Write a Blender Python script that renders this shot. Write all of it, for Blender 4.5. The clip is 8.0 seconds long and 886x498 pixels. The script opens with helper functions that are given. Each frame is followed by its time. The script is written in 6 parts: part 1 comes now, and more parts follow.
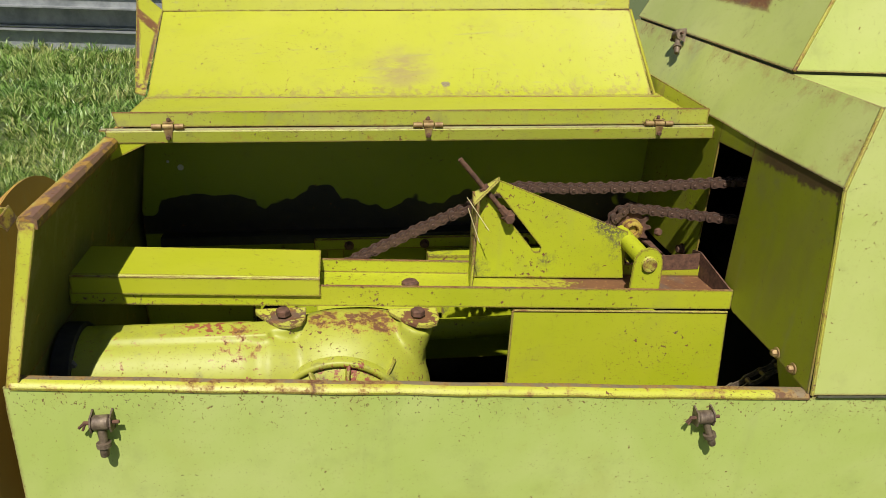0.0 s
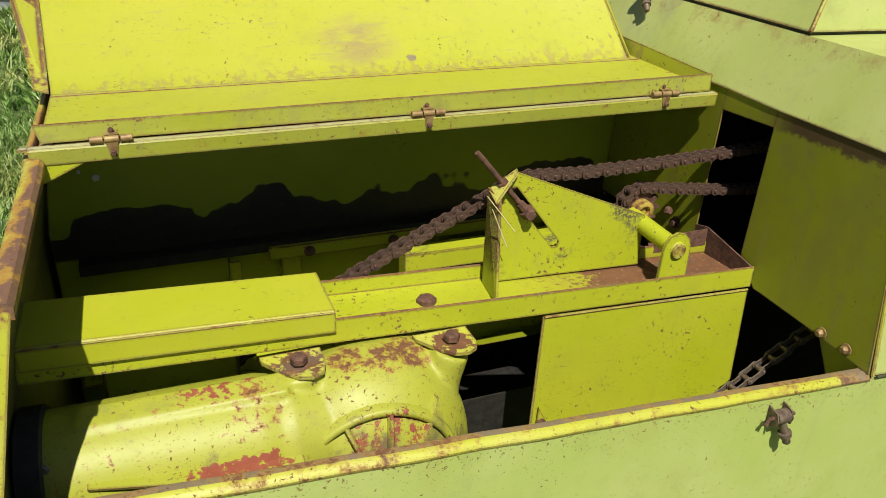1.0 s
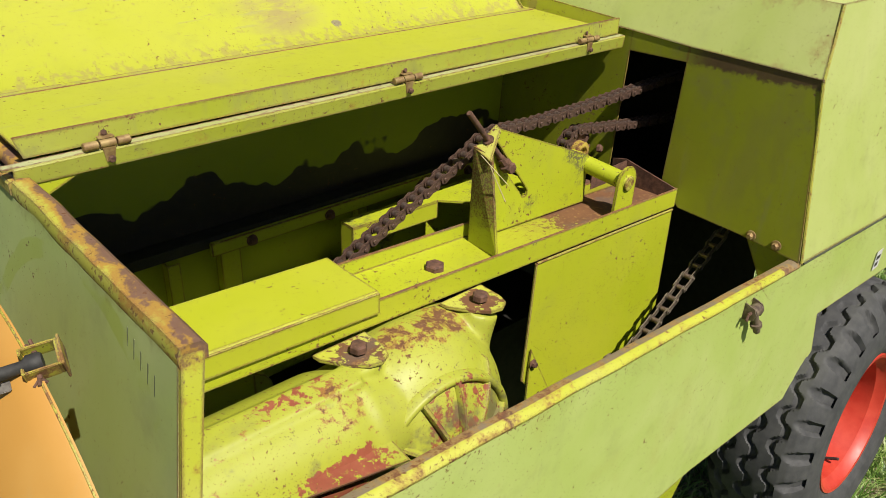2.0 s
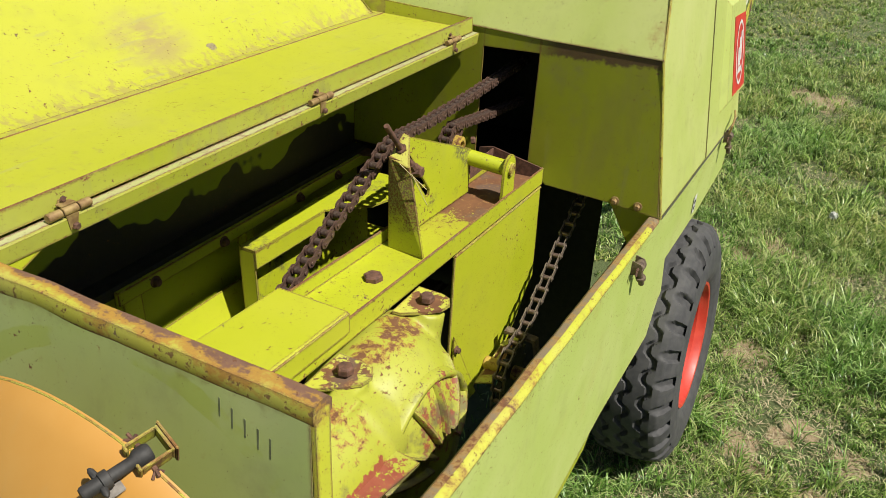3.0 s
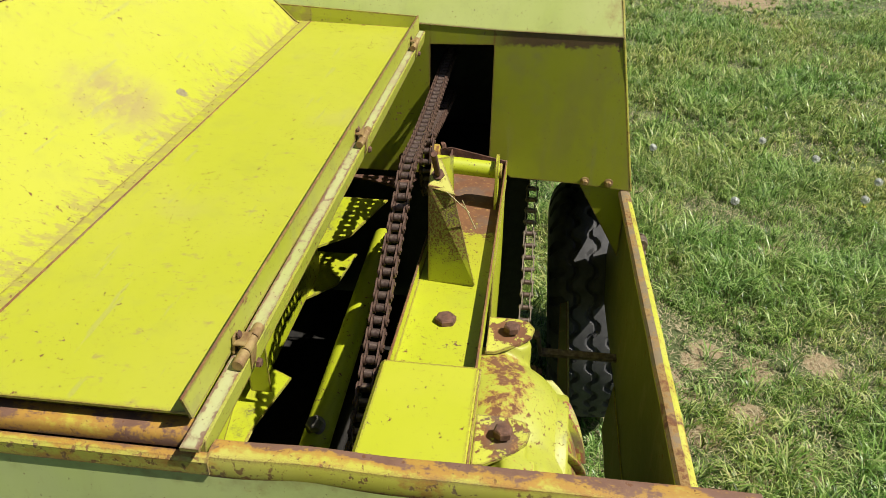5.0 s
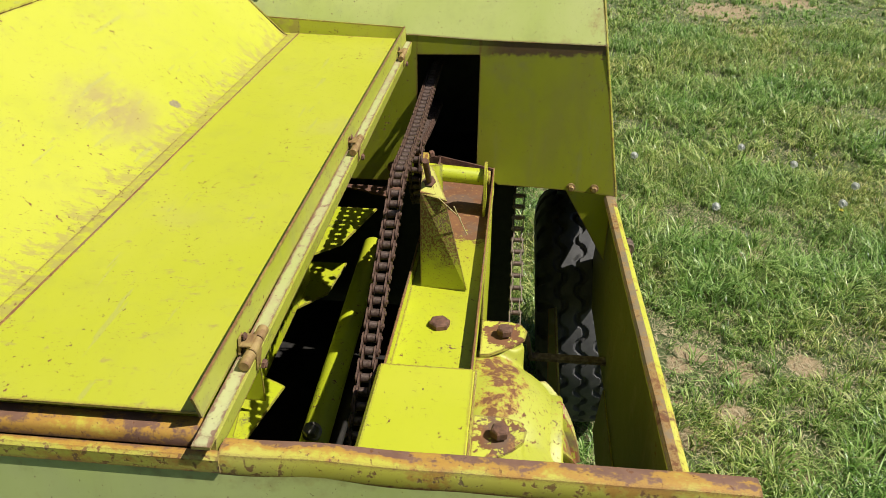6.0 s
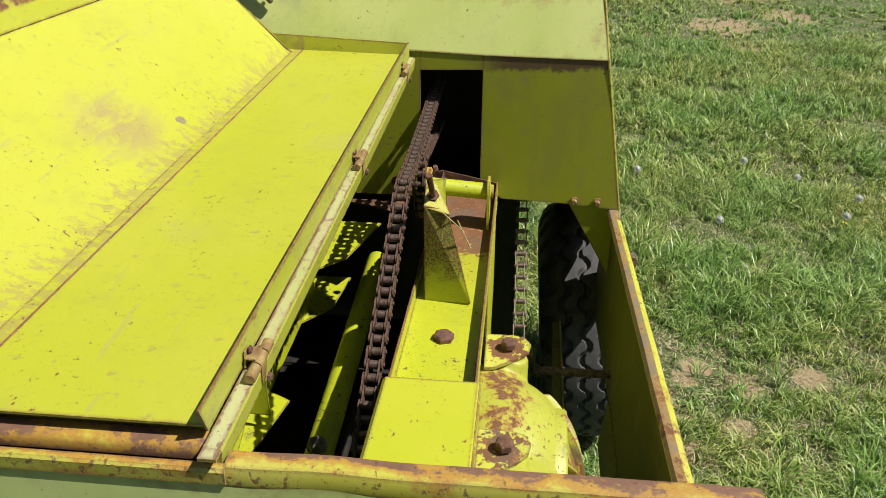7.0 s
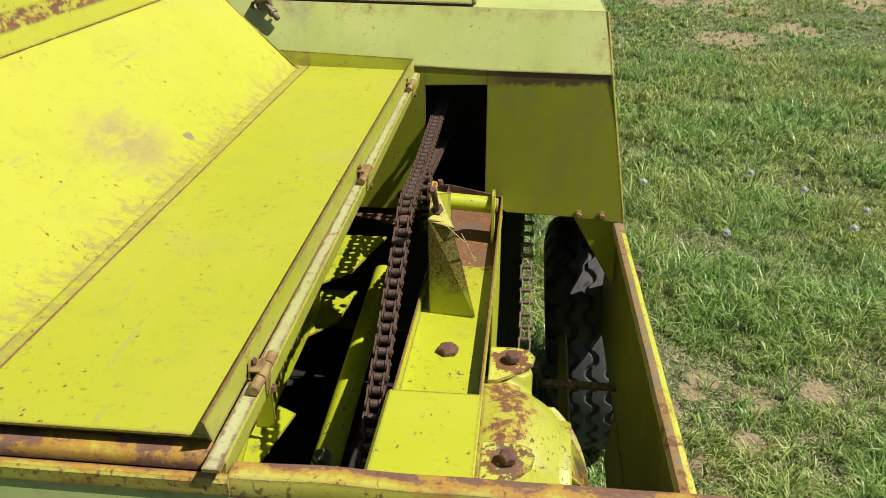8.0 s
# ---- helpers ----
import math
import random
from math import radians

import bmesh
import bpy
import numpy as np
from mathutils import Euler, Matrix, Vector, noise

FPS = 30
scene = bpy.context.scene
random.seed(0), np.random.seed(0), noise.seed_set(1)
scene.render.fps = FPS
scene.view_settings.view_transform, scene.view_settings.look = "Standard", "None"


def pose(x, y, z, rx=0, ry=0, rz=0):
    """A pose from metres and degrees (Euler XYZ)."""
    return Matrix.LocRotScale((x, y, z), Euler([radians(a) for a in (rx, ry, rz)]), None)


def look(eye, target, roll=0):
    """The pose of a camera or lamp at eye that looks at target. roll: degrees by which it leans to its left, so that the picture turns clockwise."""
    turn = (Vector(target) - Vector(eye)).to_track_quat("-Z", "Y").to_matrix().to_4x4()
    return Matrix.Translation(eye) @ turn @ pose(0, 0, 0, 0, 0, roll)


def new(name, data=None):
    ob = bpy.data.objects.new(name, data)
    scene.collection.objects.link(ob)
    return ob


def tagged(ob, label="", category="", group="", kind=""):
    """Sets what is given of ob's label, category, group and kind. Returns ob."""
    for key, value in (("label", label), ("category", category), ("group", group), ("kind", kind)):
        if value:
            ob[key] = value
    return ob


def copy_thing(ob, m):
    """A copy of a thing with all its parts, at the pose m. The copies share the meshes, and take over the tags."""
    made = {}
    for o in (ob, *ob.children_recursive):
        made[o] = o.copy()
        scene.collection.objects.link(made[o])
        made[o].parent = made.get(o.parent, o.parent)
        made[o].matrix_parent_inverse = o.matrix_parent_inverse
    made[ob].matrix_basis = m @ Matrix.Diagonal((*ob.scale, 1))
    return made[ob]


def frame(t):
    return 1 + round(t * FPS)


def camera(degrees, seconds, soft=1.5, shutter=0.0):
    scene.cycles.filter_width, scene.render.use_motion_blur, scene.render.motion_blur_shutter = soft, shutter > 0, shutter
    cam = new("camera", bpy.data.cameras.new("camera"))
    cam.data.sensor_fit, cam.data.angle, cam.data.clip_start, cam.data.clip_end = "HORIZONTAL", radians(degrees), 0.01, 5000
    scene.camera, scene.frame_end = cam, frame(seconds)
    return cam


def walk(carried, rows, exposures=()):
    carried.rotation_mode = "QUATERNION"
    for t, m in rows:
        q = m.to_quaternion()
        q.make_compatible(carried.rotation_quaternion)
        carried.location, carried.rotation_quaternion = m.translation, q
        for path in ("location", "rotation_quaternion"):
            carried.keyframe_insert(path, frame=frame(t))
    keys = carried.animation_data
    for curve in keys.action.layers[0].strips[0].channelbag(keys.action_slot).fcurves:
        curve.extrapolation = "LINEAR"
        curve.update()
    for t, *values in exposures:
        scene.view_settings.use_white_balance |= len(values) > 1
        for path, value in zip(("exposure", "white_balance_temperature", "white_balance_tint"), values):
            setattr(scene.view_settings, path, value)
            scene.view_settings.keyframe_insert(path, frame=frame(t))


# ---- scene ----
cam = camera(59.5, 8.0, soft=0.65)
PATH = [
    (0, (-0.043, 0.201, 1.9), (0.217, 2.033, 1.143), 1.5),
    (0.5, (-0.179, 0.414, 1.884), (0.241, 2.192, 1.071), 1.6),
    (0.8, (-0.272, 0.514, 1.919), (0.288, 2.235, 1.068), 1.6),
    (1, (-0.357, 0.562, 1.915), (0.311, 2.231, 1.039), 1.7),
    (1.2, (-0.464, 0.623, 1.906), (0.315, 2.23, 1.005), 1.7),
    (2.3, (-0.889, 0.878, 1.918), (0.451, 2.016, 0.965), 2.5),
    (2.5, (-0.949, 0.898, 1.941), (0.465, 1.943, 0.988), 2.5),
    (3, (-1.029, 1.072, 1.975), (0.527, 1.869, 1.003), 2.4),
    (3.5, (-1.056, 1.387, 1.98), (0.586, 1.953, 0.989), 2.1),
    (4, (-1.055, 1.552, 1.991), (0.626, 1.937, 0.977), 1.5),
    (4.5, (-1.044, 1.636, 2.004), (0.65, 1.897, 0.974), 1.1),
    (4.7, (-1.046, 1.658, 2.006), (0.650, 1.890, 0.971), 1.0),
    (5.8, (-1.078, 1.692, 2.010), (0.639, 1.860, 0.999), 0.4),
    (6, (-1.082, 1.694, 2.008), (0.641, 1.859, 1.005), 0.4),
    (6.5, (-1.088, 1.691, 2.011), (0.644, 1.861, 1.026), 0.2),
    (7, (-1.089, 1.693, 2.01), (0.651, 1.87, 1.04), -0.0),
    (7.5, (-1.099, 1.687, 2.013), (0.649, 1.876, 1.059), -0.4),
    (8, (-1.099, 1.684, 2.015), (0.656, 1.884, 1.076), -0.5),
]
walk(cam, [(t, look(eye, target, roll)) for t, eye, target, roll in PATH],
     [(0, 0.41), (1.0, 0.46), (2.5, 0.60), (4.0, 0.69), (4.5, 0.71), (6.0, 0.70), (8.0, 0.67)])

# ---- light ----
TO_SUN = Vector((-0.17, -1.0, 1.43)).normalized()
world = bpy.data.worlds.new("sky_world")
scene.world = world
world.use_nodes = True
wt = world.node_tree
sky = wt.nodes.new("ShaderNodeTexSky")
sky.sky_type = "NISHITA"
sky.sun_disc = False
sky.sun_elevation = math.asin(TO_SUN.z)
sky.sun_rotation = math.atan2(TO_SUN.x, TO_SUN.y)
wt.nodes["Background"].inputs["Strength"].default_value = 0.042
wt.links.new(sky.outputs[0], wt.nodes["Background"].inputs["Color"])
sun = new("sun", bpy.data.lights.new("sun", "SUN"))
sun.data.energy = 4.6
sun.data.angle = radians(0.53)
sun.data.color = (1.0, 0.95, 0.86)
sun.matrix_world = look(TO_SUN * 20, (0, 0, 0))


# ---- materials ----
class Mat:
    """A node material with a few shorthand calls."""

    def __init__(self, name):
        self.mat = bpy.data.materials.new(name)
        self.mat.use_nodes = True
        self.t = self.mat.node_tree
        self.bsdf = self.t.nodes["Principled BSDF"]
        self.co = self.t.nodes.new("ShaderNodeTexCoord").outputs["Object"]

    def link(self, a, b):
        self.t.links.new(a, b)

    def put(self, sock, v):
        if hasattr(v, "links"):
            self.link(v, sock)
        elif isinstance(v, tuple):
            sock.default_value = (*v, 1.0) if len(v) == 3 else v
        else:
            sock.default_value = v

    def scaled(self, sx, sy, sz, off=(0, 0, 0)):
        n = self.t.nodes.new("ShaderNodeMapping")
        self.link(self.co, n.inputs["Vector"])
        n.inputs["Scale"].default_value = (sx, sy, sz)
        n.inputs["Location"].default_value = off
        return n.outputs[0]

    def noise(self, scale, detail=4.0, rough=0.55, vec=None, distort=0.0):
        n = self.t.nodes.new("ShaderNodeTexNoise")
        self.link(vec or self.co, n.inputs["Vector"])
        n.inputs["Scale"].default_value, n.inputs["Detail"].default_value = scale, detail
        n.inputs["Roughness"].default_value, n.inputs["Distortion"].default_value = rough, distort
        return n.outputs["Fac"]

    def ramp(self, fac, lo, hi):
        n = self.t.nodes.new("ShaderNodeMapRange")
        n.interpolation_type = "SMOOTHSTEP"
        self.put(n.inputs["Value"], fac)
        self.put(n.inputs["From Min"], lo)
        self.put(n.inputs["From Max"], hi)
        return n.outputs["Result"]

    def maths(self, op, a, b=0.0):
        n = self.t.nodes.new("ShaderNodeMath")
        n.operation = op
        self.put(n.inputs[0], a)
        self.put(n.inputs[1], b)
        return n.outputs[0]

    def mix(self, fac, a, b):
        n = self.t.nodes.new("ShaderNodeMix")
        n.data_type = "RGBA"
        self.put(n.inputs["Factor"], fac)
        self.put(n.inputs["A"], a)
        self.put(n.inputs["B"], b)
        return n.outputs["Result"]

    def dull(self, color):
        """Scales every colour by 0.7, so that less light bounces into shaded parts."""
        n = self.t.nodes.new("ShaderNodeMix")
        n.data_type, n.blend_type = "RGBA", "MULTIPLY"
        n.inputs["Factor"].default_value = 1.0
        self.put(n.inputs["A"], color)
        n.inputs["B"].default_value = (0.7, 0.7, 0.7, 1.0)
        return n.outputs["Result"]

    def axis(self, name):
        n = self.t.nodes.new("ShaderNodeSeparateXYZ")
        self.link(self.co, n.inputs[0])
        return n.outputs[name]

    def near(self, at, r0, r1):
        """1 within r0 of the place at, 0 beyond r1."""
        n = self.t.nodes.new("ShaderNodeVectorMath")
        n.operation = "DISTANCE"
        self.link(self.co, n.inputs[0])
        n.inputs[1].default_value = at
        return self.ramp(n.outputs["Value"], r1, r0)

    def edge(self, radius=0.008):
        """0 on the flat of a sheet, rising towards its edges and folds."""
        b = self.t.nodes.new("ShaderNodeBevel")
        b.samples = 4
        b.inputs["Radius"].default_value = radius
        g = self.t.nodes.new("ShaderNodeNewGeometry")
        d = self.t.nodes.new("ShaderNodeVectorMath")
        d.operation = "DOT_PRODUCT"
        self.link(b.outputs[0], d.inputs[0])
        self.link(g.outputs["Normal"], d.inputs[1])
        return self.maths("SUBTRACT", 1.0, d.outputs["Value"])

    def bump(self, height, strength=0.3, dist=0.002):
        n = self.t.nodes.new("ShaderNodeBump")
        n.inputs["Strength"].default_value, n.inputs["Distance"].default_value = strength, dist
        self.put(n.inputs["Height"], height)
        self.link(n.outputs[0], self.bsdf.inputs["Normal"])

    def done(self, color, rough, metal=0.0):
        color = self.dull(color)
        self.put(self.bsdf.inputs["Base Color"], color)
        self.put(self.bsdf.inputs["Roughness"], rough)
        self.put(self.bsdf.inputs["Metallic"], metal)
        return self.mat


def rust_colour(m, scale=30):
    a = m.mix(m.noise(scale, 6, 0.65), (0.10, 0.040, 0.018), (0.29, 0.125, 0.048))
    a = m.mix(m.ramp(m.noise(scale * 0.35, 3), 0.5, 0.64), a, (0.17, 0.10, 0.062))
    return m.mix(m.ramp(m.noise(scale * 3, 5, 0.7), 0.56, 0.66), a, (0.36, 0.19, 0.06))


def paint(name, base, fade, spots=0.5, rust=0.0, rough=0.42, extra=None, dirt=0.25, wear=0.5):
    """Old sheet-metal paint: faded in clouds, flecked with chips, rusted where rust is above 0."""
    m = Mat(name)
    cloud = m.noise(2.6, 6, 0.6, distort=0.4)
    col = m.mix(m.ramp(cloud, 0.32, 0.7), base, fade)
    film = m.ramp(m.noise(11, 8, 0.7), 0.5, 0.78)
    col = m.mix(m.maths("MULTIPLY", film, dirt), col, (0.24, 0.21, 0.10))
    streak = m.ramp(m.noise(1.0, 5, 0.6, vec=m.scaled(26, 26, 2.2)), 0.56, 0.8)
    col = m.mix(m.maths("MULTIPLY", streak, dirt * 0.6), col, (0.30, 0.28, 0.14))
    gate = m.ramp(m.noise(6.5, 5, 0.65), 0.35, 0.75)
    chips = m.maths("ADD", m.noise(105, 9, 0.68, distort=0.3), m.maths("MULTIPLY", gate, 0.09))
    chips = m.ramp(chips, 0.708 - 0.06 * spots, 0.720 - 0.06 * spots)
    pits = m.ramp(m.noise(300, 4, 0.55), 0.697 - 0.058 * spots, 0.72 - 0.058 * spots)
    mask = m.maths("MAXIMUM", chips, m.maths("MULTIPLY", pits, 0.75))
    halo = 0.0
    if rust > 0:
        field = m.maths("ADD", m.maths("MULTIPLY", m.noise(34, 10, 0.72), 0.62), m.maths("MULTIPLY", m.noise(8, 5, 0.6), 0.38))
        big = m.ramp(field, 0.645 - 0.22 * rust, 0.70 - 0.19 * rust)
        halo = m.ramp(field, 0.60 - 0.24 * rust, 0.68 - 0.22 * rust)
        col = m.mix(m.maths("MULTIPLY", halo, 0.75), col, m.mix(m.noise(22, 5), (0.50, 0.30, 0.04), (0.36, 0.20, 0.05)))
        mask = m.maths("MAXIMUM", mask, big)
    ghost = m.ramp(m.noise(60, 4, 0.6), 0.62, 0.8)
    col = m.mix(m.maths("MULTIPLY", ghost, 0.3), col, (0.36, 0.22, 0.06))
    if wear > 0:
        rim = m.maths("ADD", m.maths("MULTIPLY", m.ramp(m.edge(), 0.0, 0.13), 0.50), m.maths("ADD", m.maths("MULTIPLY", m.noise(48, 8, 0.7), 0.5), m.maths("MULTIPLY", m.noise(5, 4), 0.35)))
        col = m.mix(m.maths("MULTIPLY", m.ramp(rim, 0.82 - 0.2 * wear, 0.98 - 0.2 * wear), 0.6), col, (0.40, 0.26, 0.07))
        mask = m.maths("MAXIMUM", mask, m.ramp(rim, 0.92 - 0.2 * wear, 0.97 - 0.2 * wear))
    if extra:
        col, mask = extra(m, col, mask)
    col = m.mix(mask, col, rust_colour(m))
    height = m.maths("SUBTRACT", m.maths("MULTIPLY", m.noise(9, 3), 0.5), m.maths("MULTIPLY", mask, 0.35))
    m.bump(height, 0.35, 0.004)
    r = m.maths("ADD", m.maths("MULTIPLY", mask, 0.4), m.maths("ADD", rough, m.maths("MULTIPLY", m.noise(25, 5), 0.12)))
    return m.done(col, r)


IN_GREEN, IN_FADE = (0.485, 0.555, 0.013), (0.555, 0.585, 0.03)
OUT_GREEN, OUT_FADE = (0.51, 0.59, 0.15), (0.60, 0.65, 0.225)


def soot(m, col, mask):
    """Black peeling residue with a ragged upper edge along the lower back sheet."""
    edge = m.maths("ADD", m.axis("Z"), m.maths("MULTIPLY", m.noise(5.0, 3, 0.45), -0.27))
    black = m.ramp(edge, 1.040, 1.035)
    low = m.ramp(m.axis("Z"), 1.072, 1.078)
    black = m.maths("MULTIPLY", black, low)
    return m.mix(black, col, m.mix(m.noise(40, 6), (0.014, 0.012, 0.010), (0.05, 0.038, 0.026))), mask


def red_primer(m, col, mask):
    """Red primer laid bare on the casting's ridges, brown crust over its crown, grime in its hollows."""
    n = m.noise(62, 9, 0.72)
    ridge = m.maths("MULTIPLY", m.ramp(m.axis("Z"), 1.122, 1.132), m.ramp(m.axis("X"), -0.20, -0.25))
    ridge = m.maths("MULTIPLY", ridge, m.ramp(m.axis("X"), -0.46, -0.34))
    foot = m.maths("MULTIPLY", m.ramp(m.axis("Y"), 1.600, 1.575), m.near((-0.29, 1.555, 1.045), 0.035, 0.135))
    foot = m.maths("MULTIPLY", m.maths("MULTIPLY", foot, m.ramp(m.axis("Z"), 1.072, 1.055)), 1.55)
    disc = m.maths("MULTIPLY", m.near((-0.04, 1.56, 1.01), 0.06, 0.12), m.ramp(m.axis("X"), -0.16, -0.12))
    patch = m.maths("MAXIMUM", m.maths("MAXIMUM", ridge, foot), disc)
    spot = m.ramp(m.maths("ADD", n, m.maths("MULTIPLY", patch, 0.205)), 0.715, 0.728)
    col = m.mix(spot, col, m.mix(m.noise(50, 5), (0.27, 0.05, 0.03), (0.43, 0.14, 0.07)))
    crown = m.near((0.03, 1.70, 1.12), 0.015, 0.075)
    for at in ((-0.02, 1.685, 1.13), (-0.08, 1.695, 1.128)):
        crown = m.maths("MAXIMUM", crown, m.near(at, 0.012, 0.062))
    side = m.maths("MULTIPLY", m.near((-0.245, 1.625, 1.12), 0.02, 0.07), 0.55)
    crown = m.maths("MAXIMUM", crown, side)
    crust = m.maths("ADD", m.noise(58, 9, 0.72), m.maths("MULTIPLY", crown, 0.20))
    col = m.mix(m.maths("MULTIPLY", m.ramp(crust, 0.60, 0.65), 0.85), col, m.mix(m.noise(60, 5), (0.45, 0.24, 0.04), (0.33, 0.17, 0.05)))
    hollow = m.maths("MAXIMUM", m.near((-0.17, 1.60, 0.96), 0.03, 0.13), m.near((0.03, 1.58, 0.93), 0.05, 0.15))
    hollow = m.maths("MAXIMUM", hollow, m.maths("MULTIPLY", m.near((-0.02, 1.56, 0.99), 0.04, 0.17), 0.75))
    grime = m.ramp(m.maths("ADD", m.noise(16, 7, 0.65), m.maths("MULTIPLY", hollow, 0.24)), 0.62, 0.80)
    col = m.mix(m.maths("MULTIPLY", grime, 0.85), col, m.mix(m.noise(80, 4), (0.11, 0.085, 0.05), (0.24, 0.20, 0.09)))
    return col, m.maths("MAXIMUM", mask, m.ramp(crust, 0.675, 0.70))


def rust_band(m, col, mask):
    """Brown rust that creeps down from the upper seam."""
    edge = m.maths("ADD", m.axis("Z"), m.maths("ADD", m.maths("MULTIPLY", m.noise(8, 5, 0.6), 0.045), m.maths("MULTIPLY", m.noise(60, 8, 0.75), 0.05)))
    side = m.ramp(m.axis("Y"), 1.84, 1.72)
    cloud = m.maths("MULTIPLY", m.ramp(m.noise(1, 7, 0.65, vec=m.scaled(9, 9, 3.5)), 0.46, 0.64), 0.3)
    col = m.mix(cloud, col, m.mix(m.noise(30, 5), (0.20, 0.16, 0.055), (0.27, 0.23, 0.09)))
    band = m.maths("MULTIPLY", m.ramp(edge, 1.488, 1.500), side)
    return m.mix(m.maths("MULTIPLY", band, 0.95), col, m.mix(m.noise(70, 7, 0.7), (0.055, 0.028, 0.016), (0.15, 0.08, 0.042))), mask


M_IN = paint("lime_paint", IN_GREEN, IN_FADE, spots=0.75, rust=0.0, dirt=0.16)
def scuffs(m, col, mask):
    """Rubbed, pinkish-grey worn cloud and fine scratches on the lid."""
    rub = m.ramp(m.noise(4.2, 7, 0.62, vec=m.scaled(1, 1.3, 1, (1.3, 0.2, 0))), 0.55, 0.70)
    col = m.mix(m.maths("MULTIPLY", rub, 0.28), col, (0.47, 0.42, 0.13))
    scrape = m.maths("MULTIPLY", m.near((0.13, 2.39, 1.535), 0.02, 0.13), m.ramp(m.noise(1, 8, 0.72, vec=m.scaled(12, 30, 16)), 0.36, 0.60))
    col = m.mix(m.maths("MULTIPLY", scrape, 0.9), col, (0.40, 0.315, 0.12))
    # brown dirt gathered along the seam, thinning up the slope
    seam_y = m.maths("ADD", m.axis("Y"), m.maths("MULTIPLY", m.axis("X"), 0.012))
    band = m.maths("MULTIPLY", m.ramp(seam_y, 2.252, 2.262), m.ramp(seam_y, 2.365, 2.268))
    rubbed = m.ramp(m.maths("ADD", m.noise(1, 8, 0.7, vec=m.scaled(60, 36, 36)), m.maths("MULTIPLY", band, 0.17)), 0.58, 0.70)
    col = m.mix(m.maths("MULTIPLY", rubbed, 0.62), col, (0.38, 0.295, 0.10))
    dot = m.ramp(m.maths("ADD", m.noise(130, 5, 0.6), m.maths("MULTIPLY", band, 0.07)), 0.70, 0.72)
    mask = m.maths("MAXIMUM", mask, m.maths("MULTIPLY", dot, 0.8))
    # one deep chip down to the primer
    chip = m.ramp(m.maths("ADD", m.near((0.254, 2.328, 1.512), 0.0, 0.022), m.maths("MULTIPLY", m.noise(1, 6, 0.75, vec=m.scaled(70, 150, 150)), 1.6)), 1.30, 1.36)
    col = m.mix(chip, col, m.mix(m.noise(200, 3), (0.14, 0.10, 0.05), (0.45, 0.40, 0.22)))
    line = m.ramp(m.noise(3.0, 4, 0.5, vec=m.scaled(3, 30, 12)), 0.66, 0.69)
    return m.mix(m.maths("MULTIPLY", line, 0.35), col, (0.40, 0.38, 0.15)), mask


def seep(m, col, mask):
    """Brown seepage under the rolled rim, with a dull grey-green film."""
    edge = m.maths("ADD", m.axis("Z"), m.maths("MULTIPLY", m.noise(24, 7, 0.65), 0.11))
    # fresher paint in an arc above the guard
    hoop = m.maths("MULTIPLY", m.near((-0.575, 1.718, 1.067), 0.372, 0.396), m.maths("SUBTRACT", 1.0, m.near((-0.575, 1.718, 1.067), 0.340, 0.352)))
    hoop = m.ramp(m.maths("ADD", hoop, m.maths("MULTIPLY", m.maths("SUBTRACT", m.noise(4, 5, 0.6), 0.5), 2.6)), 0.80, 0.95)
    col = m.mix(m.maths("MULTIPLY", hoop, 0.5), col, (0.40, 0.49, 0.05))
    stain = m.ramp(edge, 1.482, 1.51)
    col = m.mix(m.maths("MULTIPLY", stain, 0.5), col, m.mix(m.noise(60, 5), (0.12, 0.07, 0.025), (0.30, 0.24, 0.07)))
    return m.mix(m.maths("MULTIPLY", m.ramp(m.noise(5, 5, 0.6), 0.4, 0.7), 0.25), col, (0.30, 0.33, 0.20)), mask


def crusted(m, col, mask):
    """A thick crust of dry grit on the upper part of the gusset, crumbs below it."""
    where = m.ramp(m.maths("ADD", m.axis("Z"), m.maths("MULTIPLY", m.noise(14, 6, 0.7), 0.16)), 1.262, 1.315)
    grit = m.ramp(m.maths("ADD", m.noise(240, 5, 0.6), m.maths("MULTIPLY", where, 0.16)), 0.60, 0.70)
    col = m.mix(m.maths("MULTIPLY", where, 0.6), col, m.mix(m.noise(190, 4, 0.7), (0.05, 0.045, 0.015), (0.22, 0.20, 0.07)))
    return col, m.maths("MAXIMUM", mask, m.maths("MULTIPLY", grit, 0.9))


def beam_rust(m, col, mask):
    """Rust that has eaten the channel's floor near its far end, with a ragged front."""
    level = m.maths("ADD", m.axis("Z"), m.maths("MULTIPLY", m.axis("X"), 0.05))
    inside = m.maths("MULTIPLY", m.ramp(m.axis("Y"), 1.7435, 1.7455), m.ramp(m.axis("Y"), 1.8885, 1.8865))
    floor_only = m.maths("MULTIPLY", inside, m.ramp(level, 1.185, 1.150))
    far = m.maths("ADD", m.axis("X"), m.maths("ADD", m.maths("MULTIPLY", m.noise(17, 7, 0.7), 0.34), m.maths("MULTIPLY", m.noise(90, 6, 0.7), 0.22)))
    eaten = m.maths("MULTIPLY", m.ramp(far, 0.745, 0.775), m.ramp(level, 1.157, 1.152))
    stain = m.maths("MULTIPLY", m.maths("MULTIPLY", floor_only, m.ramp(far, 0.40, 0.80)), 0.45)
    col = m.mix(stain, col, (0.33, 0.23, 0.05))
    return col, m.maths("MAXIMUM", mask, m.maths("MULTIPLY", eaten, inside))


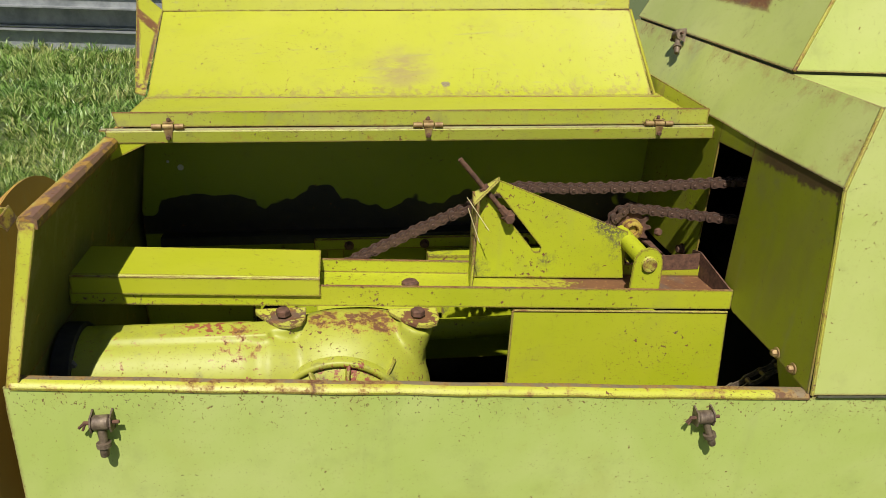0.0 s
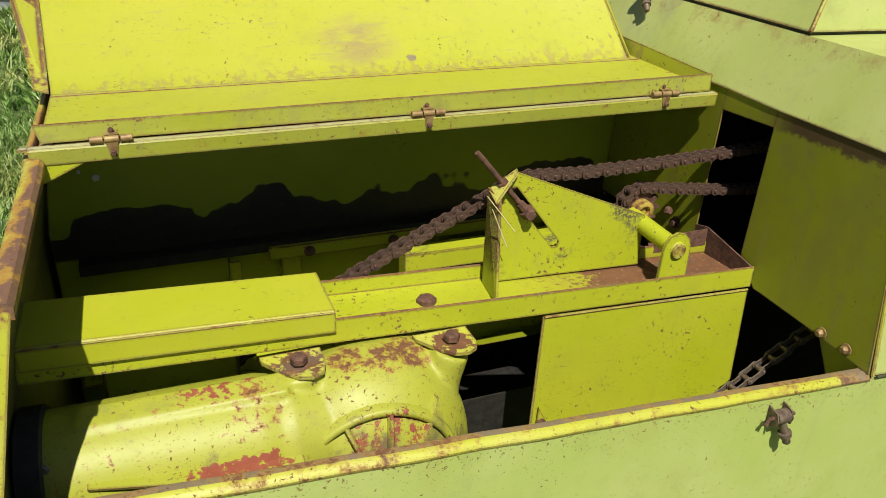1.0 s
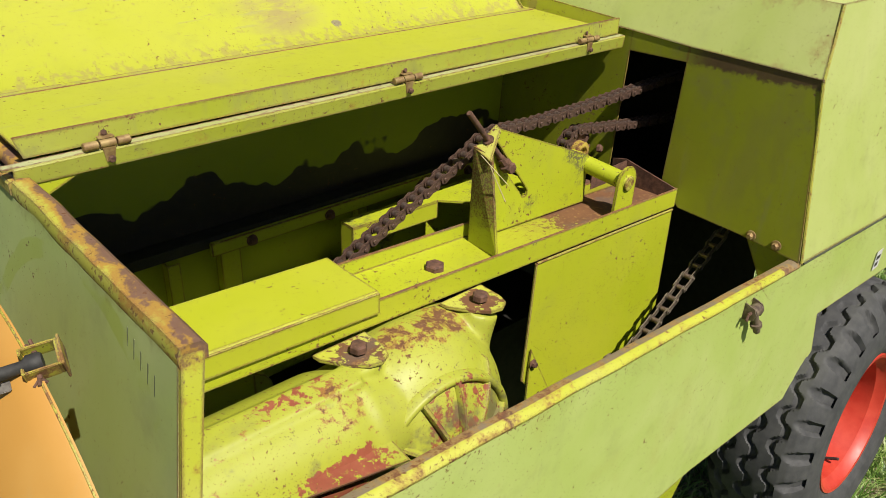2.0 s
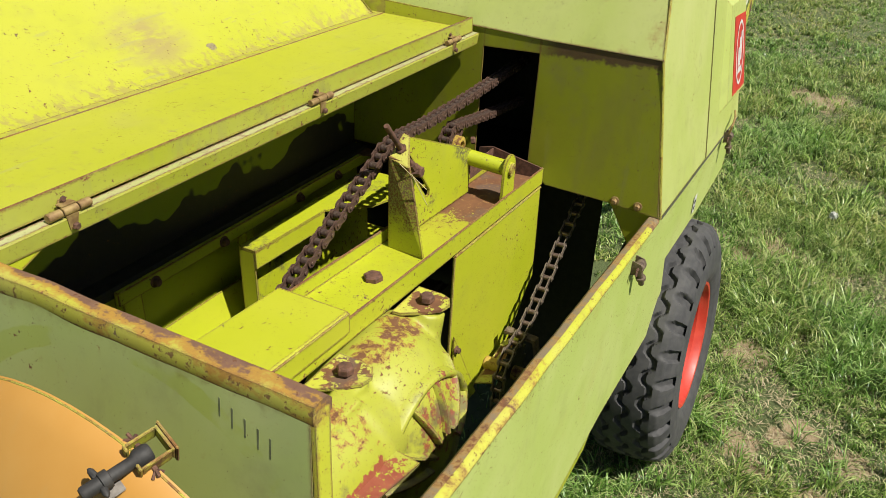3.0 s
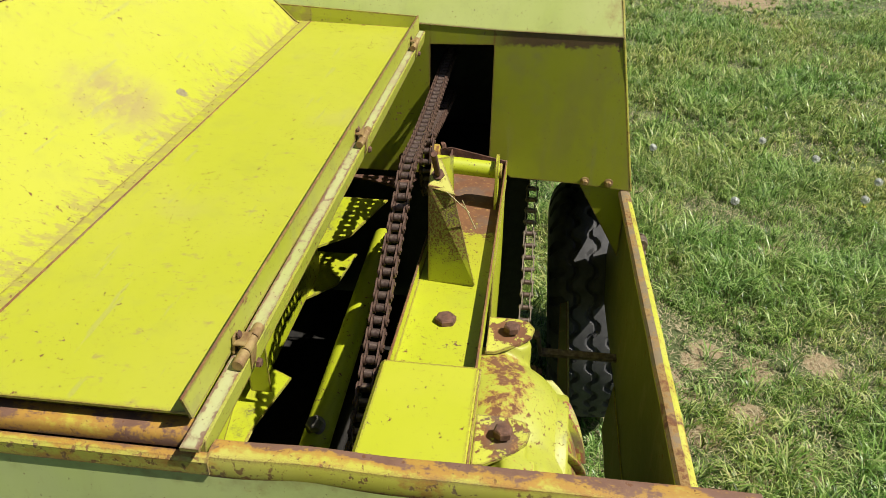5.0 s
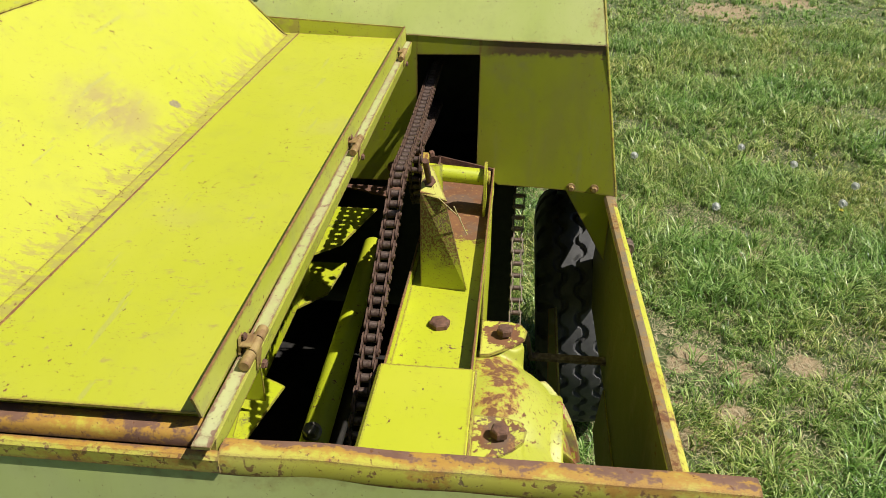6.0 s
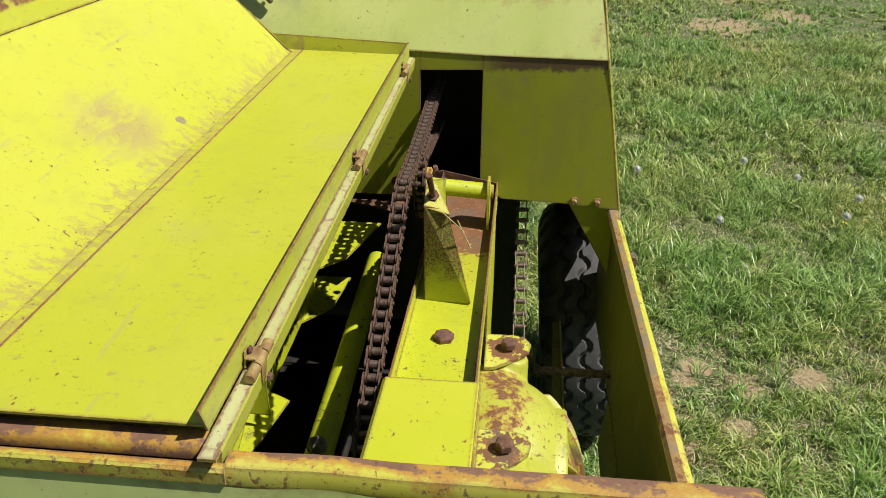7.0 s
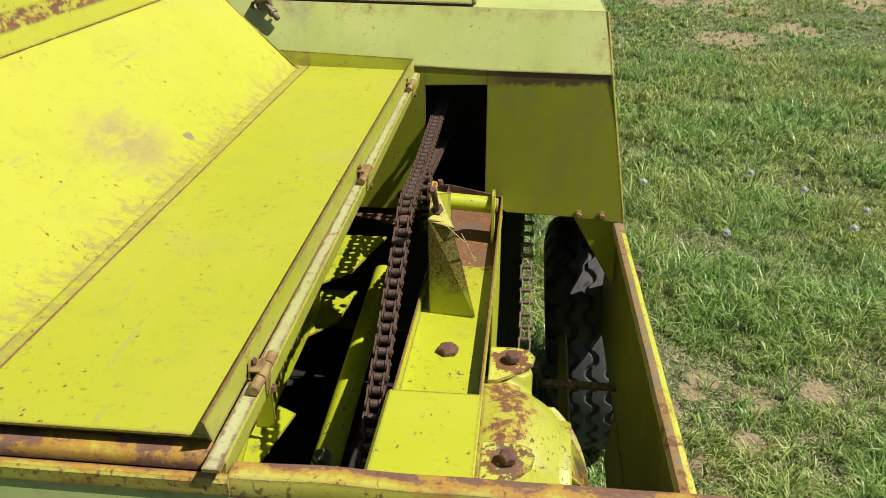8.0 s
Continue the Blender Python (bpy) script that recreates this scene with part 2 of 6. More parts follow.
def mud(m, col, mask, lo=0.53):
    """Dried chaff and grit stuck on the metal."""
    grit = m.ramp(m.noise(210, 4, 0.7), 0.42, 0.52)
    where = m.ramp(m.noise(9, 4, 0.6), lo, lo + 0.14)
    col = m.mix(m.maths("MULTIPLY", grit, where), col, m.mix(m.noise(300, 2), (0.06, 0.05, 0.025), (0.27, 0.235, 0.11)))
    return col, mask


M_LID = paint("lid_lime_paint", (0.485, 0.51, 0.027), (0.52, 0.53, 0.048), spots=0.42, rust=0.0, dirt=0.2, wear=0.25, extra=scuffs)
# dirty paint darkened further: the shade of the inner faces is in its colour
M_DIRTY_SHADED = paint("dirty_shaded_paint", (0.12, 0.125, 0.015), (0.17, 0.165, 0.03), spots=0.8, rust=0.1, rough=0.6, dirt=0.9)


def top_specks(m, col, mask):
    """Rust specks thickest just below the rim of the side panel."""
    level = m.maths("ADD", m.axis("Z"), m.maths("MULTIPLY", m.axis("X"), 0.075))
    dense = m.ramp(level, 1.02, 1.125)
    speck = m.ramp(m.maths("ADD", m.noise(170, 5, 0.6), m.maths("MULTIPLY", dense, 0.10)), 0.705, 0.725)
    blot = m.ramp(m.maths("ADD", m.noise(6, 5, 0.6), m.maths("MULTIPLY", dense, 0.05)), 0.56, 0.72)
    col = m.mix(m.maths("MULTIPLY", blot, 0.3), col, (0.50, 0.50, 0.12))
    return col, m.maths("MAXIMUM", mask, m.maths("MULTIPLY", speck, 0.85))


M_PANEL = paint("side_panel_paint", (0.515, 0.63, 0.15), (0.62, 0.70, 0.235), spots=0.3, dirt=0.25, extra=top_specks)
M_GRIMY = paint("grimy_lime_paint", (0.42, 0.46, 0.03), (0.47, 0.48, 0.09), spots=0.9, rust=0.17, dirt=0.8)
M_COVER = paint("fresh_lime_paint", (0.52, 0.565, 0.02), (0.56, 0.585, 0.035), spots=0.3, dirt=0.12)
M_ENDWALL = paint("end_wall_paint", (0.47, 0.57, 0.17), (0.55, 0.61, 0.25), spots=0.2, dirt=0.3, extra=seep)
M_MUD = paint("gritty_paint", IN_GREEN, IN_FADE, spots=0.8, rust=0.05, extra=mud)
M_CAKED = paint("caked_paint", IN_GREEN, IN_FADE, spots=0.8, rust=0.05, extra=crusted)
M_BEAM = paint("beam_paint", IN_GREEN, IN_FADE, spots=1.0, rust=0.0, dirt=0.2, wear=0.75, extra=beam_rust)
def band_rust(m, col, mask):
    """Rust bleeding from the upper and outer edges of the end sheet, a grey smear low down."""
    top = m.ramp(m.axis("Z"), 1.570, 1.622)
    side = m.maths("MULTIPLY", m.ramp(m.axis("Y"), 1.56, 1.485), 0.9)
    foot = m.maths("MULTIPLY", m.ramp(m.axis("Z"), 1.505, 1.482), 0.8)
    lip = m.maths("MAXIMUM", m.maths("MAXIMUM", top, side), foot)
    n = m.maths("ADD", m.maths("MULTIPLY", m.noise(16, 7, 0.7), 0.75), m.maths("MULTIPLY", m.noise(70, 7, 0.7), 0.35))
    bleed = m.ramp(m.maths("ADD", n, m.maths("MULTIPLY", lip, 0.16)), 0.66, 0.80)
    col = m.mix(m.maths("MULTIPLY", bleed, 0.6), col, m.mix(m.noise(40, 5), (0.46, 0.30, 0.10), (0.40, 0.34, 0.13)))
    smear = m.maths("MULTIPLY", m.ramp(m.noise(6, 6, 0.65), 0.5, 0.7), m.ramp(m.axis("Y"), 1.95, 2.25))
    col = m.mix(m.maths("MULTIPLY", smear, 0.45), col, (0.30, 0.31, 0.22))
    return col, m.maths("MAXIMUM", mask, m.ramp(m.maths("ADD", n, m.maths("MULTIPLY", lip, 0.15)), 0.79, 0.83))


M_BAND = paint("end_sheet_paint", OUT_GREEN, OUT_FADE, spots=0.4, dirt=0.3, wear=0.85, extra=band_rust)
M_OUT = paint("bleached_green_paint", OUT_GREEN, OUT_FADE, spots=0.35, dirt=0.3, wear=0.85)
M_EDGE = paint("worn_edge_paint", (0.56, 0.58, 0.04), (0.62, 0.60, 0.12), spots=1.0, rust=0.42)
def rim_wear(m, col, mask, lo=-0.570, hi=-0.536):
    """Purple-brown rust on the inner side of the rolled rim, orange stains beside it, dots outside."""
    long = m.noise(1.0, 7, 0.62, vec=m.scaled(30, 13, 30))
    fine = m.noise(95, 9, 0.75)
    inner = m.ramp(m.axis("X"), lo, hi)
    field = m.maths("ADD", m.maths("MULTIPLY", inner, 0.40), m.maths("ADD", m.maths("MULTIPLY", m.ramp(long, 0.32, 0.68), 0.38), m.maths("MULTIPLY", fine, 0.75)))
    stain = m.ramp(field, 0.60, 0.82)
    col = m.mix(m.maths("MULTIPLY", stain, 0.85), col, m.mix(m.noise(26, 5), (0.52, 0.25, 0.035), (0.40, 0.20, 0.05)))
    purple = m.ramp(field, 0.86, 0.98)
    brown = m.mix(m.noise(55, 6, 0.65), (0.13, 0.062, 0.038), (0.30, 0.165, 0.105))
    col = m.mix(purple, col, brown)
    outer = m.ramp(m.maths("ADD", m.noise(110, 7, 0.65), m.maths("MULTIPLY", m.ramp(m.axis("X"), -0.555, -0.563), 0.08)), 0.615, 0.68)
    return col, m.maths("MAXIMUM", mask, m.maths("MULTIPLY", outer, 0.85))


M_WALLRIM = paint("ochre_rim_paint", (0.53, 0.51, 0.045), (0.56, 0.52, 0.12), spots=0.35, rust=0.0, rough=0.5, extra=rim_wear)
M_ROOFRIM = paint("roof_rim_paint", (0.56, 0.49, 0.04), (0.60, 0.51, 0.11), spots=0.35, rust=0.0, rough=0.5, extra=lambda m, c, k: rim_wear(m, c, k, -0.567, -0.520))


def pad_rust(m, col, mask):
    """Brown rust round the bolts of the lug pads."""
    spot = m.maths("MAXIMUM", m.near((-0.163, 1.692, 1.139), 0.012, 0.062), m.near((0.121, 1.692, 1.127), 0.012, 0.062))
    wear = m.ramp(m.maths("ADD", m.noise(48, 8, 0.7), m.maths("MULTIPLY", spot, 0.27)), 0.615, 0.635)
    return col, m.maths("MAXIMUM", mask, wear)


M_PAD = paint("lug_pad_paint", (0.54, 0.57, 0.03), (0.60, 0.60, 0.10), spots=0.7, rust=0.0, rough=0.45, extra=pad_rust)
M_RUSTY = paint("rust_through_paint", (0.58, 0.50, 0.05), (0.56, 0.38, 0.07), spots=1.0, rust=0.60, rough=0.6)
def strip_wear(m, col, mask):
    """Tan rust nibbling at both edges of the pale strip."""
    far = m.ramp(m.axis("Y"), 1.9765, 1.9825)
    front = m.ramp(m.axis("Y"), 1.9715, 1.9645)
    n = m.maths("ADD", m.noise(75, 8, 0.7), m.maths("MULTIPLY", m.maths("MAXIMUM", far, front), 0.16))
    col = m.mix(m.maths("MULTIPLY", m.ramp(m.noise(16, 6, 0.65), 0.48, 0.66), 0.7), col, (0.42, 0.32, 0.20))
    return m.mix(m.ramp(n, 0.58, 0.64), col, m.mix(m.noise(60, 4), (0.20, 0.12, 0.08), (0.40, 0.29, 0.18))), mask


M_PALE = paint("pale_strip_paint", (0.44, 0.475, 0.17), (0.54, 0.54, 0.29), spots=0.6, rust=0.0, dirt=0.4, extra=strip_wear)
M_RIMTOP = paint("rubbed_rim", (0.24, 0.19, 0.10), (0.28, 0.20, 0.12), spots=1.0, rust=0.62, rough=0.55)
M_EDGELINE = paint("bare_edge", (0.24, 0.15, 0.05), (0.20, 0.11, 0.055), spots=1.0, rust=0.75, rough=0.6)
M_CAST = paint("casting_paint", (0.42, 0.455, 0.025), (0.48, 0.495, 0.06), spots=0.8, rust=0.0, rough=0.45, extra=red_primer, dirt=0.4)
M_BACK = paint("sooty_paint", (0.34, 0.41, 0.010), (0.40, 0.45, 0.015), spots=0.3, extra=soot)
M_BULK = paint("bulkhead_paint", (0.30, 0.335, 0.010), (0.34, 0.36, 0.02), spots=0.6, extra=rust_band, dirt=0.55)


def plain(name, lo, hi, scale, rough, metal=0.0, bump=0.2, fine=0.001):
    m = Mat(name)
    n = m.noise(scale, 7, 0.65)
    m.bump(n, bump, fine)
    return m.done(m.mix(m.ramp(n, 0.3, 0.7), lo, hi), m.maths("ADD", rough, m.maths("MULTIPLY", m.noise(scale * 3, 3), 0.15)), metal)


M_RUST = plain("brown_rust", (0.075, 0.035, 0.022), (0.21, 0.10, 0.06), 70, 0.75, 0.0, 0.5, 0.002)
M_CHAIN = plain("rusty_chain_steel", (0.085, 0.05, 0.038), (0.20, 0.115, 0.08), 160, 0.5, 0.35, 0.35)
M_FEED = plain("grey_chain_steel", (0.14, 0.10, 0.075), (0.33, 0.27, 0.21), 150, 0.45, 0.45, 0.3)
M_ROLLER = plain("worn_roller_steel", (0.17, 0.11, 0.09), (0.34, 0.25, 0.21), 160, 0.35, 0.7, 0.2)
M_BRASS = plain("tarnished_hinge", (0.26, 0.14, 0.06), (0.50, 0.36, 0.14), 70, 0.5, 0.3, 0.4)
M_LATCH = plain("weathered_latch", (0.10, 0.065, 0.045), (0.29, 0.22, 0.15), 80, 0.5, 0.3, 0.4)
M_STEEL = plain("dull_steel", (0.18, 0.16, 0.14), (0.33, 0.30, 0.26), 60, 0.45, 0.6)
# black for greasy parts and for sheets that stand in for shade
M_DARK = plain("grease_and_shade_black", (0.012, 0.011, 0.010), (0.035, 0.03, 0.025), 40, 0.55)
M_TYRE = plain("tyre_rubber", (0.045, 0.045, 0.047), (0.085, 0.083, 0.082), 22, 0.7, 0.0, 0.25)
M_RIM = plain("red_rim_paint", (0.55, 0.035, 0.018), (0.68, 0.075, 0.04), 12, 0.4)
M_RED = plain("red_decal", (0.62, 0.025, 0.02), (0.70, 0.04, 0.03), 9, 0.35)
M_WHITE = plain("white_decal", (0.72, 0.70, 0.68), (0.80, 0.79, 0.77), 20, 0.4)
M_BLACKRUB = plain("black_rubber", (0.025, 0.024, 0.022), (0.06, 0.055, 0.05), 60, 0.6)
M_GALV = plain("galvanised_steel", (0.30, 0.32, 0.33), (0.52, 0.54, 0.55), 3, 0.45, 0.5)
M_LINE = plain("seam_shadow_gap", (0.05, 0.055, 0.03), (0.09, 0.09, 0.05), 50, 0.8)


# ---- mesh helpers ----
def thing(name, at, label, category, group="", kind=""):
    ob = new(name)
    ob.location = at
    return tagged(ob, label, category, group, kind)


def part(name, bm, material, parent=None, label="", smooth=30):
    """One mesh object from bm, in world coordinates, under a thing or a part."""
    me = bpy.data.meshes.new(name)
    bmesh.ops.recalc_face_normals(bm, faces=bm.faces)
    bm.to_mesh(me)
    bm.free()
    mats = material if isinstance(material, (list, tuple)) else [material]
    for mt in mats:
        me.materials.append(mt)
    if smooth is not None:
        for p in me.polygons:
            p.use_smooth = True
        me.set_sharp_from_angle(angle=radians(smooth))
    ob = new(name, me)
    if parent:
        ob.parent = parent
        base = Matrix.Identity(4)
        p = parent
        while p:
            base = p.matrix_basis if p.parent is None else base
            p = p.parent
        ob.matrix_parent_inverse = base.inverted() if parent.parent is None else Matrix.Identity(4)
    if label:
        ob["label"] = label
    return ob


def prism(bm, pts, vec):
    """A flat polygon drawn out along vec."""
    vec = Vector(vec)
    a = [bm.verts.new(p) for p in pts]
    b = [bm.verts.new(Vector(p) + vec) for p in pts]
    n = len(pts)
    out = [bm.faces.new(a), bm.faces.new(list(reversed(b)))]
    for i in range(n):
        out.append(bm.faces.new((a[i], b[i], b[(i + 1) % n], a[(i + 1) % n])))
    return out


def box(bm, x0, x1, y0, y1, z0, z1, bevel=0.0, slope=0.0):
    vs = [bm.verts.new((x, y, z - slope * x)) for x in (x0, x1) for y in (y0, y1) for z in (z0, z1)]
    fs = [bm.faces.new([vs[i] for i in q]) for q in ((0, 1, 3, 2), (4, 6, 7, 5), (0, 4, 5, 1), (2, 3, 7, 6), (0, 2, 6, 4), (1, 5, 7, 3))]
    if bevel:
        bmesh.ops.recalc_face_normals(bm, faces=fs)
        edges = list({e for f in fs for e in f.edges})
        bmesh.ops.bevel(bm, geom=edges, offset=bevel, segments=2, affect="EDGES")


def ring(bm, c, u, v, r, n):
    return [bm.verts.new(c + u * (r * math.cos(2 * math.pi * i / n)) + v * (r * math.sin(2 * math.pi * i / n))) for i in range(n)]


def basis(d):
    d = Vector(d).normalized()
    u = d.cross(Vector((0, 0, 1)) if abs(d.z) < 0.9 else Vector((1, 0, 0))).normalized()
    return d, u, d.cross(u)


def lathe(bm, at, d, profile, n=20, phase=0.0):
    """A turned body about the axis d from at; profile holds (distance along, radius)."""
    d, u, v = basis(d)
    if phase:
        u, v = u * math.cos(phase) + v * math.sin(phase), v * math.cos(phase) - u * math.sin(phase)
    at = Vector(at)
    loops = [ring(bm, at + d * h, u, v, max(r, 1e-5), n) for h, r in profile]
    for a, b in zip(loops, loops[1:]):
        for i in range(n):
            bm.faces.new((a[i], a[(i + 1) % n], b[(i + 1) % n], b[i]))
    bm.faces.new(list(reversed(loops[0])))
    bm.faces.new(loops[-1])


def tube(bm, p, q, r, n=14):
    p, q = Vector(p), Vector(q)
    length = (q - p).length
    c = min(r * 0.15, length * 0.2)
    lathe(bm, p, q - p, [(0, r - c), (c, r), (length - c, r), (length, r - c)], n)


def hexbolt(bm, at, d, r=0.013, h=0.011, washer=0.02):
    d = Vector(d).normalized()
    at = Vector(at)
    if washer:
        lathe(bm, at, d, [(0, washer), (0.0025, washer), (0.003, washer - 0.001)], 18)
    lathe(bm, at + d * 0.003, d, [(0, r), (h * 0.8, r), (h, r * 0.86)], 6, 0.3)
    lathe(bm, at + d * (0.003 + h), d, [(0, r * 0.8), (0.0012, r * 0.7)], 12)


def by_side(ob, d, index=1):
    """Give the faces that look along d the second material."""
    d = Vector(d)
    for p in ob.data.polygons:
        if p.normal.dot(d) > 0.5:
            p.material_index = index
    return ob


# ---- ground ----
GROUND = -0.085


def ground_height(x, y):
    near = math.exp(-((x * x + y * y) / 400.0))
    return GROUND + near * (0.035 * noise.noise((x * 0.8, y * 0.8, 0)) + 0.018 * noise.noise((x * 3.1, y * 3.1, 4)))


# bare spots in the turf: x, y, radius
BARE = ((1.52, 1.07, 0.13), (1.42, 0.99, 0.09), (1.34, 0.78, 0.12), (1.27, 0.72, 0.08), (1.17, 0.64, 0.11), (1.75, 0.86, 0.10), (2.6, 0.42, 0.15), (3.0, 1.28, 0.36),
        (3.35, 1.15, 0.26), (8.9, -1.5, 0.6), (10.2, -1.0, 0.8), (10.6, -2.9, 0.8), (1.70, 0.38, 0.12), (5.9, 2.2, 0.5), (6.4, 1.3, 0.5), (2.15, 1.15, 0.16), (8.35, -0.62, 0.6), (7.3, -0.74, 0.45), (5.9, -0.84, 0.4),
        (1.64, 0.69, 0.12), (1.65, 0.93, 0.08), (1.73, 1.21, 0.15), (2.49, 1.38, 0.13), (3.2, 1.46, 0.16), (0.97, 0.79, 0.10), (10.9, -1.2, 0.7), (11.3, -2.6, 0.9), (10.5, -0.2, 0.5), (13.0, -1.5, 1.2), (1.20, 0.95, 0.10), (1.05, 0.62, 0.09))


def bareness(x, y):
    """1 in the middle of a bare spot, 0 well outside, with a ragged edge."""
    best = 0.0
    for bx, by, r in BARE:
        d = math.hypot(x - bx, y - by) / r
        if d < 1.6:
            best = max(best, 0.85 - d + 0.9 * noise.noise((x * 8, y * 8, 1.3)))
    return min(1.0, best)


def build_ground():
    bm = bmesh.new()
    n = 130
    axis = [1.6 * math.sinh(8.0 * (i / n * 2 - 1)) for i in range(n + 1)]
    rows = [[bm.verts.new((x + 1.5, y + 1.0, ground_height(x + 1.5, y + 1.0))) for x in axis] for y in axis]
    for j in range(n):
        for i in range(n):
            bm.faces.new((rows[j][i], rows[j][i + 1], rows[j + 1][i + 1], rows[j + 1][i]))
    m = Mat("meadow_soil")
    thatch = m.mix(m.noise(55, 8, 0.75), (0.045, 0.075, 0.018), (0.19, 0.235, 0.075))
    bare = m.mix(m.noise(40, 8, 0.75), (0.32, 0.23, 0.12), (0.60, 0.46, 0.28))
    patch = 0.0
    for bx, by, r in BARE:
        patch = m.maths("MAXIMUM", patch, m.near((bx, by, GROUND), 0.2 * r, 1.1 * r))
    patch = m.ramp(m.maths("ADD", patch, m.maths("MULTIPLY", m.maths("SUBTRACT", m.noise(9, 6, 0.7), 0.52), 1.9)), 0.25, 0.6)
    m.bump(m.noise(60, 6, 0.7), 0.8, 0.02)
    mat = m.done(m.mix(patch, thatch, bare), 0.9)
    ob = part("ground", bm, mat, None, smooth=60)
    return tagged(ob, "mown meadow of green grass with bare dry earth patches", "ground", kind="structure")


build_ground()


# ---- baler body: side panel, end wall, back sheet, roof sheet ----
body = thing("baler_body", (0.2, 1.9, 0.0), "open lime-green sheet metal machine compartment with rusty rims", "baler body")


def panel_top(x):
    return 1.13 - 0.075 * x if x < 0.87 else 1.065 - 0.052 * (x - 0.87)


def build_body():
    bm = bmesh.new()
    pts = [(-0.622, 0.60), (0.565, 0.625), (1.19, 0.575), (1.10, 0.835), (1.60, 0.80), (2.02, 0.80), (2.10, 0.998)]
    pts += [(0.872, 1.060), (-0.616, panel_top(-0.616) - 0.006)]
    prism(bm, [(x, 1.408, z) for x, z in pts], (0, 0.004, 0))
    ob = part("front_panel", bm, [M_PANEL, M_DIRTY_SHADED], body, "bleached pale green side panel")
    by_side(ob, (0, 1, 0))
    bm = bmesh.new()
    prism(bm, [(-0.6, 1.4135, 0.615), (0.565, 1.4135, 0.640), (0.545, 1.430, 0.51), (-0.6, 1.430, 0.49)], (0, 0.004, 0.001))
    ob = part("panel_skirt", bm, [M_IN, M_DIRTY_SHADED], body, "bent-in lower strip in fresher lime green")
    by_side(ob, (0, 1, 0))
    # rolled upper rim of the side panel
    bm = bmesh.new()
    prof = [(1.4055, -0.010), (1.4045, -0.005), (1.409, 0.002), (1.418, 0.005), (1.432, 0.004), (1.437, -0.002), (1.4365, -0.010), (1.430, -0.008), (1.414, -0.006), (1.4075, -0.010)]
    loops = []
    for k in range(41):
        x = -0.604 + (0.872 + 0.604) * k / 40
        w = 0.0012 * noise.noise((x * 9, 0, 0))
        loops.append([bm.verts.new((x, y + w, panel_top(x) + z + w)) for y, z in prof])
    for a, b in zip(loops, loops[1:]):
        for i in range(len(prof)):
            bm.faces.new((a[i], a[(i + 1) % len(prof)], b[(i + 1) % len(prof)], b[i]))
    bm.faces.new(loops[0])
    bm.faces.new(list(reversed(loops[-1])))
    ob = part("panel_rim", bm, [M_EDGE, M_RIMTOP], body, "chipped rolled rim with rust", smooth=40)
    for p in ob.data.polygons:
        if p.normal.z > 0.2 and p.center.y > 1.4205 or p.center.x > 0.78:
            p.material_index = 1
    # end wall
    bm = bmesh.new()
    prism(bm, [(-0.620, 1.4135, 1.13), (-0.558, 1.455, 1.445), (-0.558, 2.80, 1.445), (-0.620, 2.80, 1.13)], (0.004, 0, 0))
    prism(bm, [(-0.620, 1.4135, 0.55), (-0.620, 1.4135, 1.13), (-0.620, 2.80, 1.13), (-0.620, 2.80, 0.55)], (0.004, 0, 0))
    ob = part("end_wall", bm, [M_ENDWALL, M_DIRTY_SHADED], body, "grey-green faded end wall")
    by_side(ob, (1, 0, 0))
    for name, y0, y1, dz in (("wall_rim", 1.449, 1.962, 0.0),):
        bm = bmesh.new()
        prof = [(-0.5575, -0.02), (-0.559, -0.006), (-0.555, 0.0035), (-0.545, 0.006), (-0.532, 0.004), (-0.526, -0.003), (-0.527, -0.018), (-0.531, -0.018), (-0.533, -0.006), (-0.552, -0.004), (-0.556, -0.02)]
        loops = []
        for k in range(25):
            y = y0 + (y1 - y0) * k / 24
            w = 0.0014 * noise.noise((0, y * 11, 3))
            loops.append([bm.verts.new((x - 0.002 + w, y, 1.456 + z + dz + w)) for x, z in prof])
        for a, b in zip(loops, loops[1:]):
            for i in range(len(prof)):
                bm.faces.new((a[i], a[(i + 1) % len(prof)], b[(i + 1) % len(prof)], b[i]))
        bm.faces.new(loops[0])
        bm.faces.new(list(reversed(loops[-1])))
        part(name, bm, M_WALLRIM, body, "rust-stained ochre rolled rim", smooth=40)
    # behind the hinge bar: the roof's rolled edge, a dark gap, the wall's bare top
    bm = bmesh.new()
    prof = [(-0.541, 1.450), (-0.541, 1.461), (-0.537, 1.4665), (-0.528, 1.469), (-0.516, 1.467), (-0.512, 1.460), (-0.514, 1.458)]
    prism(bm, [(x, 1.985, z) for x, z in prof], (0, 0.815, 0))
    part("roof_rim", bm, M_ROOFRIM, body, "rust-stained rolled roof edge", smooth=40)
    # black filler strip: the shade of the open gap is put into its colour
    bm = bmesh.new()
    box(bm, -0.552, -0.530, 1.986, 2.80, 1.436, 1.440)
    part("rim_gap", bm, M_DARK, body, "dark gap beside the roof edge")
    bm = bmesh.new()
    prof = [(-0.563, 1.440), (-0.563, 1.456), (-0.560, 1.459), (-0.552, 1.459), (-0.550, 1.455), (-0.550, 1.440)]
    prism(bm, [(x, 1.960, z) for x, z in prof], (0, 0.840, 0))
    part("wall_rim", bm, M_WALLRIM, body, "narrow worn wall edge", smooth=40)
    bm = bmesh.new()
    prism(bm, [(-0.5565, 1.4495, 1.452), (-0.531, 1.4495, 1.452), (-0.592, 1.408, 1.165), (-0.6125, 1.408, 1.165)], (0, 0.006, 0))
    part("wall_flange", bm, M_EDGE, body, "yellow-green bent front edge")
